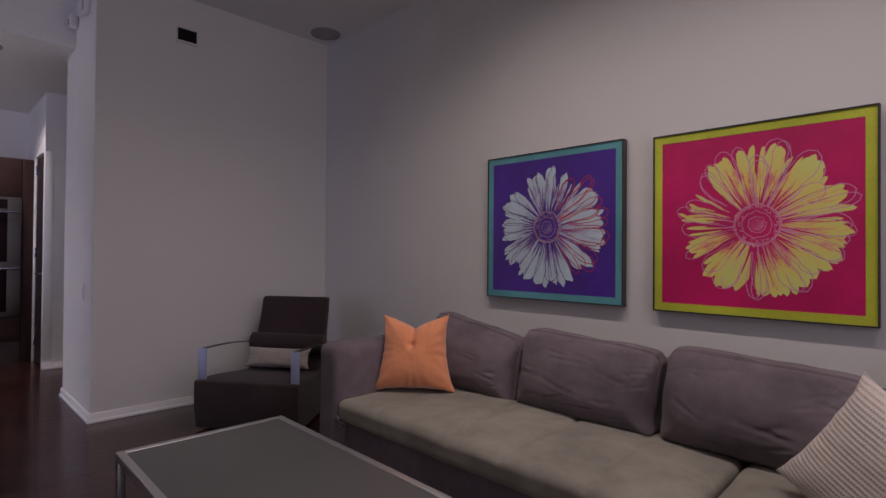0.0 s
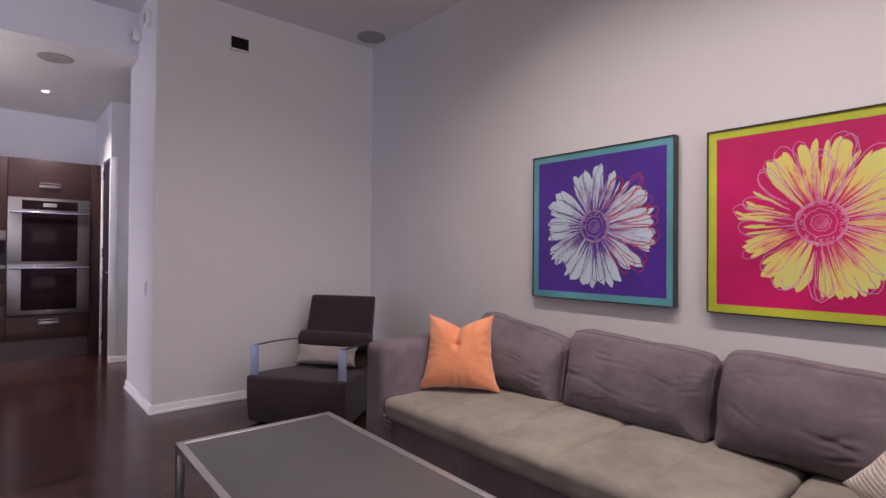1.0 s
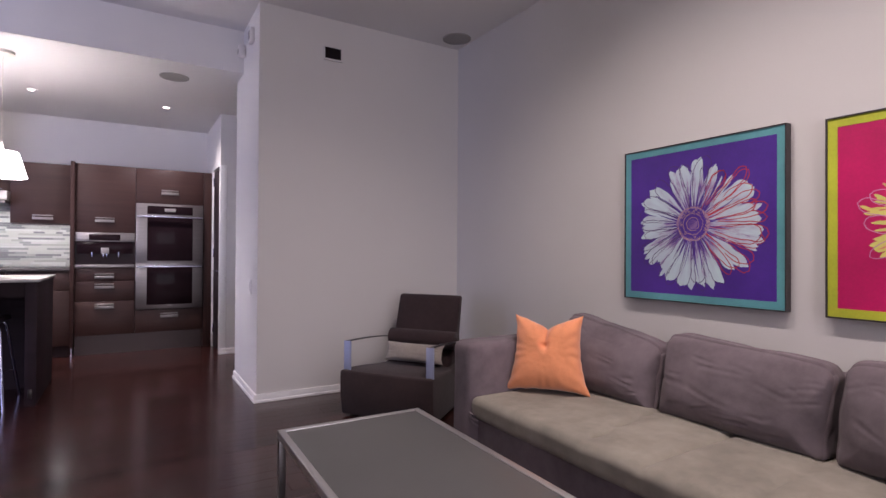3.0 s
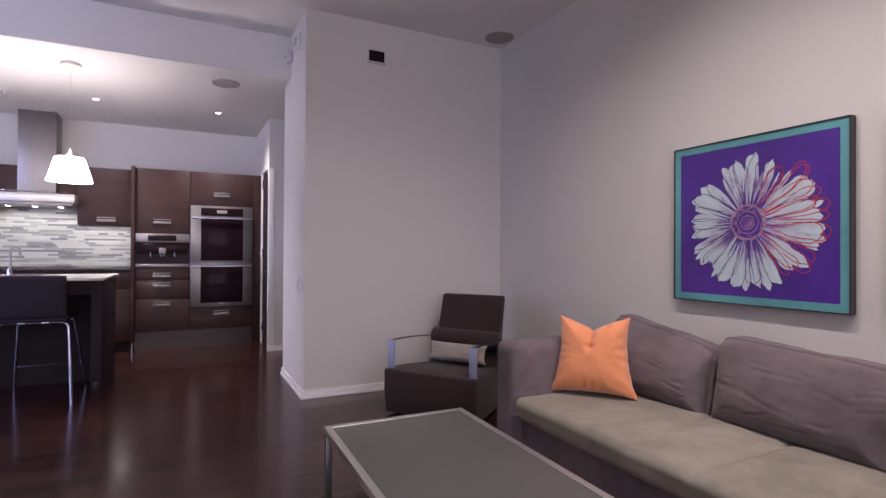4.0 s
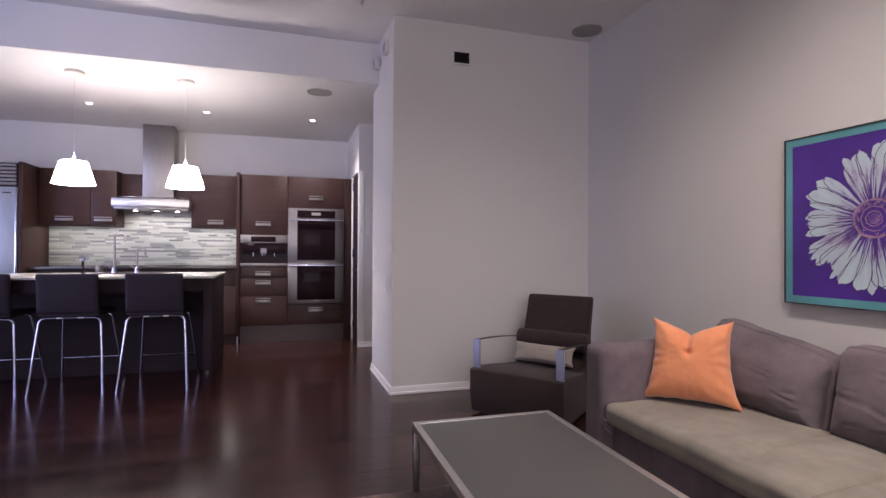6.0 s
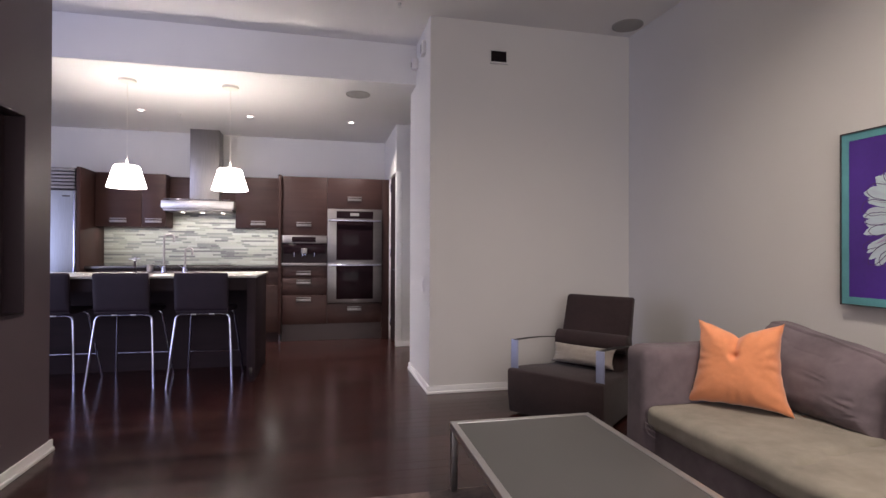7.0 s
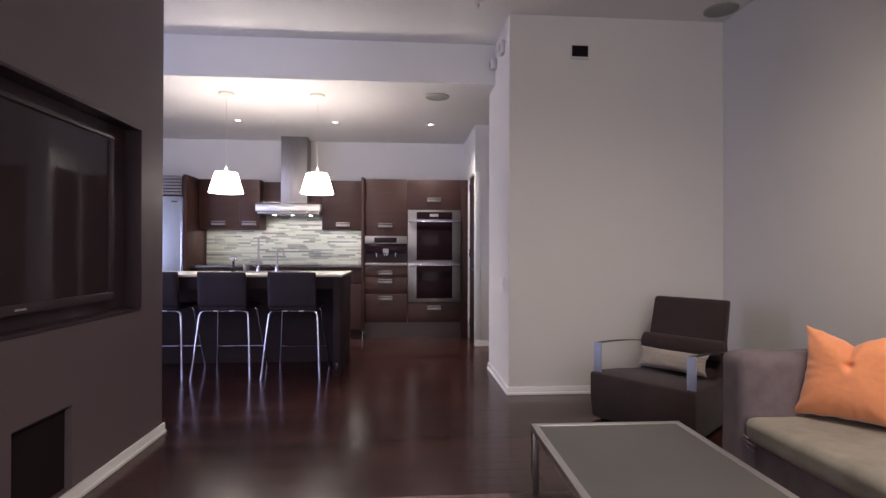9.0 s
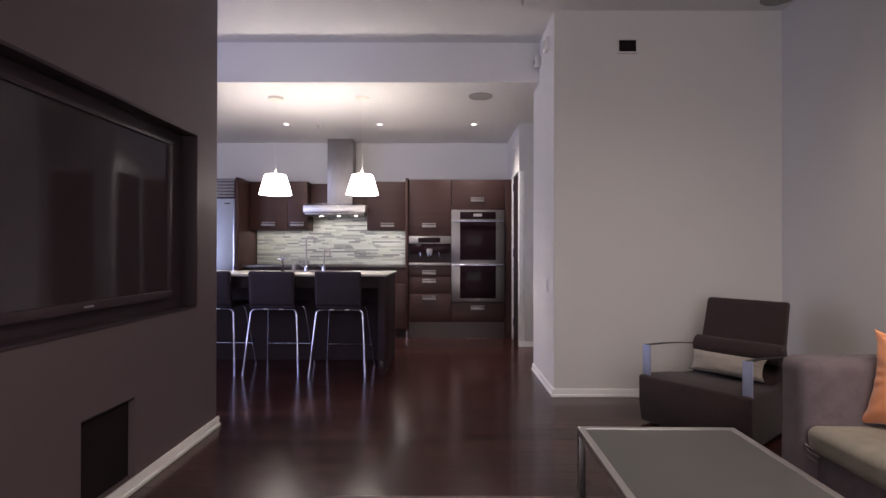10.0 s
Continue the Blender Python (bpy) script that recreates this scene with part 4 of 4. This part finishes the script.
# built-in coffee machine
coffee = thing("coffee_machine", (-0.2, YT, 0.94), "built-in stainless coffee machine with a black front", "coffee machine")
part("header", box((-0.468, YT - 0.020, 1.215), (0.072, YT + 0.02, 1.311), 0.002), STEEL, coffee)
part("display", box((-0.345, YT - 0.023, 1.228), (-0.062, YT - 0.0195, 1.292), 0.001), BLACK_GLASS, coffee, "black glass display")
part("niche", box((-0.468, YT + 0.004, 0.970), (0.072, YT + 0.02, 1.213)), BLACK_GLASS, coffee)
part("front_panel", box((-0.448, YT - 0.012, 1.085), (0.052, YT + 0.003, 1.212), 0.002), BLACK_GLASS, coffee)
part("drip_tray", box((-0.468, YT - 0.022, 0.936), (0.072, YT + 0.02, 0.969), 0.002), STEEL, coffee, "stainless drip tray")
spout = part("spout", box((-0.235, YT - 0.045, 1.085), (-0.165, YT - 0.012, 1.150), 0.004), STEEL, coffee, "steel twin spout")
for x in (-0.215, -0.185):
    part("nozzle", lathe([(0.007, -0.028), (0.008, 0.0)], (x, YT - 0.03, 1.085), 12), CHROME, spout)
for x in (-0.318, -0.078):
    part("tap", lathe([(0.006, -0.03), (0.008, 0.02)], (x, YT - 0.02, 1.08), 12), CHROME, coffee)

# wall cabinets, panel behind the hood
cabinet(-1.035, -0.509, 6.95, 1.40, 2.04, [("door", -1.035, -0.509, 1.40, 2.04, -0.764, 1.466)], "wall_cabinet", "dark brown wood wall cabinet with a steel handle")
cabinet(-2.586, -2.087, 6.95, 1.40, 2.04, [("door", -2.586, -2.087, 1.40, 2.04, -2.339, 1.476)], "wall_cabinet", "dark brown wood wall cabinet with a steel handle")
cabinet(-2.086, -1.822, 6.95, 1.40, 2.04, [("door", -2.086, -1.822, 1.40, 2.04, -1.956, 1.476)], "wall_cabinet", "narrow dark brown wood wall cabinet beside the hood")
panel = thing("back_panel", (-1.43, 7.2, 1.715), "dark wood panel behind the hood chimney", "panel")
part("board", box((-1.820, 7.10, 1.715), (-1.037, Y_KITCHEN - 0.004, 2.03), 0.002), CABINET, panel)

# base cabinets and worktop
for k, (a, b) in enumerate(((-2.598, -2.08), (-2.08, -1.56), (-1.56, -1.03), (-1.03, -0.510))):
    mid = (a + b) / 2
    cabinet(a, b, 6.75, 0.12, 0.90, [("drawer", a, b, 0.70, 0.90, mid, 0.83), ("door", a, b, 0.12, 0.698, mid, 0.62)], "base_cabinet", "dark brown wood base cabinet under the worktop")
plinth = thing("plinth", (-1.55, 6.83, 0), "dark recessed plinth under the base cabinets", "plinth")
part("board", box((-2.598, 6.81, 0), (-0.510, 6.825, 0.118)), BLACK_WOOD, plinth)
counter = thing("worktop", (-1.55, 6.98, 0.90), "dark stone worktop along the kitchen wall", "worktop")
part("slab", box((-2.598, 6.70, 0.902), (-0.510, Y_KITCHEN - 0.004, 0.938), 0.003), DARK_STONE, counter)
hob = thing("cooktop", (-1.43, 6.98, 0.938), "black glass cooktop in the worktop", "cooktop")
part("plate", box((-1.80, 6.76, 0.9385), (-1.06, 7.18, 0.944), 0.002), BLACK_GLASS, hob)

# hood
hood = thing("cooker_hood", (-1.43, 7.0, 1.58), "stainless steel chimney hood with lit lamps", "hood")
part("canopy", box((-1.833, 6.775, 1.622), (-1.032, Y_KITCHEN - 0.005, 1.712), 0.003), HOOD_STEEL, hood)
part("visor", box((-1.815, 6.79, 1.590), (-1.05, Y_KITCHEN - 0.03, 1.621), 0.002), STEEL, hood)
part("chimney", box((-1.567, 6.985, 1.712), (-1.232, Y_KITCHEN - 0.005, KITCHEN_CEIL - 0.002), 0.002), STEEL_UPRIGHT, hood, "tall stainless chimney")
rail = sweep([(-1.80, 6.80, 1.726), (-1.80, 6.765, 1.726), (-1.07, 6.765, 1.726), (-1.07, 6.80, 1.726)], 0.005, 8)
part("rail", rail, CHROME, hood)
for x in (-1.66, -1.43, -1.20):
    bulb = part("lamp", lathe([(0.022, 0.0), (0.022, -0.003), (0.0, -0.004)], (x, 7.06, 1.589), 20), BULB_GLOW, hood, "lit hood lamp")
    lamp("hood_light", "SPOT", (x, 7.10, 1.578), (x, 7.19, 1.0), 4.5, WHITE, angle=150, blend=0.8, radius=0.03)
for x0, x1 in ((-2.56, -1.84), (-1.02, -0.53)):
    lamp("under_cabinet_light", "AREA", ((x0 + x1) / 2, 7.05, 1.392), ((x0 + x1) / 2, 7.10, 0.9), 2.5, WHITE, size=x1 - x0, size_y=0.04)

# refrigerator
fridge = thing("refrigerator", (-3.08, 6.9, 0), "tall built-in stainless steel refrigerator with a louvred top", "refrigerator")
part("body", box((-3.52, 6.64, 0.0), (-2.642, Y_KITCHEN - 0.004, 2.03)), DARK_METAL, fridge)
part("door", box((-3.518, 6.60, 0.12), (-2.644, 6.638, 1.775), 0.004), FRIDGE_STEEL, fridge, "brushed steel door")
part("logo_plate", box((-2.775, 6.597, 1.708), (-2.700, 6.6005, 1.722)), DARK_METAL, fridge)
part("edge_trim", box((-2.662, 6.592, 0.12), (-2.646, 6.5995, 1.775), 0.001), CHROME, fridge)
grill = part("grille", box((-3.515, 6.625, 1.785), (-2.646, 6.639, 2.03)), BLACK, fridge)
for k in range(6):
    z = 1.797 + 0.039 * k
    part("louvre", box((-3.50, 6.600, z), (-2.655, 6.626, z + 0.029), 0.003), STEEL, grill)
casing = thing("end_panel", (-2.62, 6.95, 0), "dark wood end panel beside the refrigerator", "panel", "kitchen cabinets")
part("board", box((-2.640, 6.605, 0.0), (-2.600, Y_KITCHEN - 0.004, 2.045), 0.002), CABINET_UPRIGHT, casing)

# ---------------------------------------------------------------- kitchen island
island = thing("kitchen_island", (-1.8, 5.3, 0), "dark wood kitchen island with an open seating side", "island")
part("body", box((-3.10, 5.42, 0.0), (-0.615, 5.68, 0.886)), BLACK_WOOD, island)
part("end_panel", box((-0.612, 4.765, 0.0), (-0.545, 5.69, 0.886), 0.002), BLACK_WOOD, island)
part("end_panel", box((-3.17, 4.765, 0.0), (-3.103, 5.69, 0.886), 0.002), BLACK_WOOD, island)
part("apron", box((-3.10, 4.785, 0.78), (-0.614, 4.81, 0.886)), BLACK_WOOD, island)
part("outlet", box((-0.592, 4.759, 0.055), (-0.566, 4.764, 0.12), 0.002), DARK_METAL, island, "small dark metal outlet plate")
island_top = thing("worktop", (-1.8, 5.2, 0.887), "pale stone worktop on the kitchen island", "worktop")
part("slab", box((-3.19, 4.745, 0.887), (-0.528, 5.72, 0.905), 0.003), STONE, island_top)
sink = thing("sink", (-1.35, 5.5, 0.905), "dark sink set into the island worktop", "sink")
part("basin", box((-1.62, 5.32, 0.9055), (-1.06, 5.60, 0.909), 0.0015), BLACK, sink)
part("rim", box((-1.63, 5.605, 0.9055), (-1.05, 5.615, 0.913), 0.0015), STEEL, sink)


def faucet(x, y, tall, reach, label):
    ob = thing("faucet", (x, y, 0.905), label, "faucet", "island faucets")
    part("base", lathe([(0.026, 0.001), (0.026, 0.012), (0.018, 0.05), (0.016, 0.06)], (x, y, 0.905), 20), CHROME, ob)
    top = 0.905 + tall
    pts = [(x, y, 0.955)] + arc_points((x, y, 0.95), (x, y, top), (x + reach, y, top), 0.045) + arc_points((x, y, top), (x + reach, y, top), (x + reach, y, top - 0.1), 0.03) + [(x + reach, y, top - 0.07)]
    part("spout", sweep(pts, 0.010, 12), STEEL, ob)
    part("lever", sweep([(x, y, 0.945), (x - 0.02, y, 0.95), (x - 0.06, y, 0.975)], 0.006, 8), CHROME, ob)


faucet(-1.455, 5.5, 0.36, 0.085, "tall square-bent chrome kitchen faucet")
faucet(-1.270, 5.5, 0.235, 0.065, "low chrome filter tap on the island")
pot = thing("soap_pump", (-1.703, 5.5, 0.905), "black soap pump with a chrome head", "soap pump")
part("stem", lathe([(0.022, 0.001), (0.022, 0.012), (0.011, 0.02), (0.011, 0.11)], (-1.703, 5.5, 0.905), 16), BLACK, pot)
part("head", sweep([(-1.75, 5.5, 1.03), (-1.745, 5.5, 1.036), (-1.70, 5.5, 1.036), (-1.66, 5.5, 1.036)], 0.008, 10), CHROME, pot)
part("cap", lathe([(0.015, 0.11), (0.02, 0.14), (0.01, 0.15)], (-1.703, 5.5, 0.905), 16), CHROME, pot)
cup = thing("tumbler", (-1.575, 5.5, 0.905), "small steel tumbler on the island", "cup")
part("body", lathe([(0.026, 0.001), (0.032, 0.075), (0.029, 0.075), (0.024, 0.01)], (-1.575, 5.5, 0.905), 20), STEEL, cup)

# bar stools
stool = thing("bar_stool", (-0.945, 4.70, 0), "black leather bar stool on thin chrome legs", "stool", "bar stools", -2)
part("backrest", padded((-0.205, -0.055, 0.625), (0.205, -0.02, 0.935), 0.012, 12, 0.004, 0.001, 6, 41, axis=1, shear=(0, -0.03, 0)), SEAT_LEATHER, stool, own=True)
part("seat", padded((-0.205, -0.045, 0.600), (0.205, 0.37, 0.640), 0.016, 12, 0.006, 0.001, 6, 42), SEAT_LEATHER, stool, own=True)
near = [(-0.262, -0.055, 0.0)] + arc_points((-0.262, -0.055, 0.0), (-0.205, 0.0, 0.592), (0.205, 0.0, 0.592), 0.05) + arc_points((-0.205, 0.0, 0.592), (0.205, 0.0, 0.592), (0.24, -0.055, 0.0), 0.05) + [(0.24, -0.055, 0.0)]
far = [(-0.235, 0.48, 0.0)] + arc_points((-0.235, 0.48, 0.0), (-0.175, 0.34, 0.592), (0.175, 0.34, 0.592), 0.05) + arc_points((-0.175, 0.34, 0.592), (0.175, 0.34, 0.592), (0.235, 0.48, 0.0), 0.05) + [(0.235, 0.48, 0.0)]
part("rear_frame", sweep(near, 0.0105, 10), CHROME, stool, "bent chrome tube legs", own=True)
part("front_frame", sweep(far, 0.0105, 10), CHROME, stool, "bent chrome tube legs", own=True)
part("foot_bar", sweep([(-0.213, 0.43, 0.21), (0.213, 0.43, 0.21)], 0.007, 8), CHROME, stool, own=True)
for x in (-0.07, 0.07):
    part("bracket", box((x - 0.02, -0.012, 0.588), (x + 0.02, 0.03, 0.601), 0.002), ALUMINIUM, stool, own=True)
copy_thing(stool, pose(-1.545, 4.745, 0, 0, 0, -2))
copy_thing(stool, pose(-2.125, 4.775, 0, 0, 0, -1))

# ---------------------------------------------------------------- pendants and downlights


def pendant(x, y):
    ob = thing("pendant_lamp", (x, y, 1.66), "white conical pendant lamp, lit, over the island", "lamp", "island pendants")
    part("canopy", lathe([(0.072, -0.001), (0.072, -0.022), (0.06, -0.026)], (x, y, KITCHEN_CEIL), 28), BRASS_CORD, ob, "pale round canopy")
    part("cord", sweep([(x, y, 1.92), (x, y, KITCHEN_CEIL - 0.02)], 0.0013, 6), BRASS_CORD, ob)
    part("shade", lathe([(0.156, 0.0), (0.153, 0.010), (0.104, 0.180), (0.096, 0.190), (0.092, 0.190), (0.100, 0.178), (0.149, 0.010), (0.152, 0.0)], (x, y, 1.668), 40), SHADE_GLOW, ob, "glowing white shade")
    holder = bmesh.new()
    lathe([(0.012, 0.165), (0.012, 0.235), (0.004, 0.27)], (x, y, 1.66), 14, holder)
    for k in range(3):
        a = 2.1 * k + 0.4
        sweep([(x, y, 1.862), (x + 0.05 * math.cos(a), y + 0.05 * math.sin(a), 1.866), (x + 0.088 * math.cos(a), y + 0.088 * math.sin(a), 1.862), (x + 0.088 * math.cos(a), y + 0.088 * math.sin(a), 1.885)], 0.0014, 6, holder)
    part("holder", holder, BRASS_CORD, ob, "pale wire holder")
    lamp("pendant_light", "POINT", (x, y, 1.735), (x, y, 0), 9.5, NEUTRAL, radius=0.07)


pendant(-1.662, 5.14)
pendant(-0.812, 5.13)


def downlight(x, y, watts=84):
    ob = thing("downlight", (x, y, KITCHEN_CEIL), "small round recessed ceiling light, lit", "lamp", "kitchen downlights")
    part("trim", lathe([(0.050, -0.001), (0.050, -0.005), (0.029, -0.007), (0.029, -0.002)], (x, y, KITCHEN_CEIL), 28), WHITE_PLASTIC, ob)
    part("bulb", lathe([(0.0, -0.005), (0.028, -0.004), (0.028, -0.001)], (x, y, KITCHEN_CEIL), 20), BULB_GLOW, ob, "lit lamp")
    lamp("downlight_light", "SPOT", (x, y, KITCHEN_CEIL - 0.015), (x, y, 0), watts, NEUTRAL, angle=134, blend=0.8, radius=0.04)


for x in (-1.874, -0.776, 0.335):
    downlight(x, 6.185)
downlight(1.75, 5.55, 11)

# fixtures of the washers and of the two invented fill lights
for x, y in WASHERS + FILL_DOWNS:
    ob = thing("downlight", (x, y, CEIL), "small round recessed ceiling light, lit", "lamp", "living room downlights")
    part("trim", lathe([(0.062, -0.001), (0.062, -0.006), (0.045, -0.008), (0.045, -0.002)], (x, y, CEIL), 28), WHITE_PLASTIC, ob)
    part("bulb", lathe([(0.0, -0.005), (0.044, -0.004), (0.044, -0.001)], (x, y, CEIL), 20), BULB_GLOW, ob, "lit lamp")

# ---------------------------------------------------------------- backsplash tiles
splash = structure("backsplash", box((-2.598, Y_KITCHEN - 0.008, 0.939), (-0.509, Y_KITCHEN - 0.003, 1.62)), GROUT, "mosaic of white, grey and green glass strips")
rnd = random.Random(7)
tile_data = {}
for length in (0.06, 0.10, 0.16, 0.23, 0.31):
    bm = box((0, -0.006, 0), (length - 0.0022, 0, 0.0208), 0.0009, segments=1)
    me = bpy.data.meshes.new("tile")
    bm.to_mesh(me)
    bm.free()
    me.materials.append(TILE)
    tile_data[length] = me
for row in range(30):
    z = 0.942 + 0.0225 * row
    x, stop = (-2.597, -0.512) if z < 1.375 else (-1.82, -1.04)
    if z > 1.59:
        break
    while x < stop - 0.061:
        fits = [n for n in tile_data if x + n <= stop and (n > 0.06 or stop - x < 0.17)]
        length = rnd.choice(fits)
        tile = new("tile", tile_data[length])
        tile.matrix_basis = Matrix.Translation((x, Y_KITCHEN - 0.0085 - rnd.uniform(0, 0.002), z))
        tile.parent = splash
        x += length

# ---------------------------------------------------------------- floor boards
board_data = {}
for length in (1.1, 1.6, 2.1):
    bm = box((0, 0, -0.011), (length - 0.0012, 0.0888, 0), 0.0004, segments=1)
    me = bpy.data.meshes.new("board")
    bm.to_mesh(me)
    bm.free()
    me.materials.append(BOARD)
    board_data[length] = me
rest_rows = []
for row in range(int(11.6 / 0.09)):
    y = -4.15 + row * 0.09
    near_row = 1.7 < y < 6.75
    x = -3.6 - rnd.uniform(0, 1.0) if near_row else -6.2
    if not near_row:
        rest_rows.append(y)
        continue
    while x < 2.6:
        length = rnd.choice((1.1, 1.6, 2.1, 2.1))
        if x + length > -3.4 and x < 2.6:
            board = new("board", board_data[length])
            board.matrix_basis = pose(x, y, 0, rnd.uniform(-0.09, 0.09), rnd.uniform(-0.02, 0.02), 0)
            board.parent = floor
        x += length
bm = bmesh.new()
for y in rest_rows:
    box((-6.2, y, -0.011), (4.6, y + 0.0888, 0), 0, bm)
for row in range(int(5.1 / 0.09)):
    y = -4.15 + (65 + row) * 0.09
    box((-6.2, y, -0.0115), (-3.65, y + 0.0888, -0.0012), 0, bm)
    box((2.60, y, -0.0115), (4.6, y + 0.0888, -0.0012), 0, bm)
rest = part("floor_boards", bm, BOARD, floor)
rest["kind"] = "stuff"
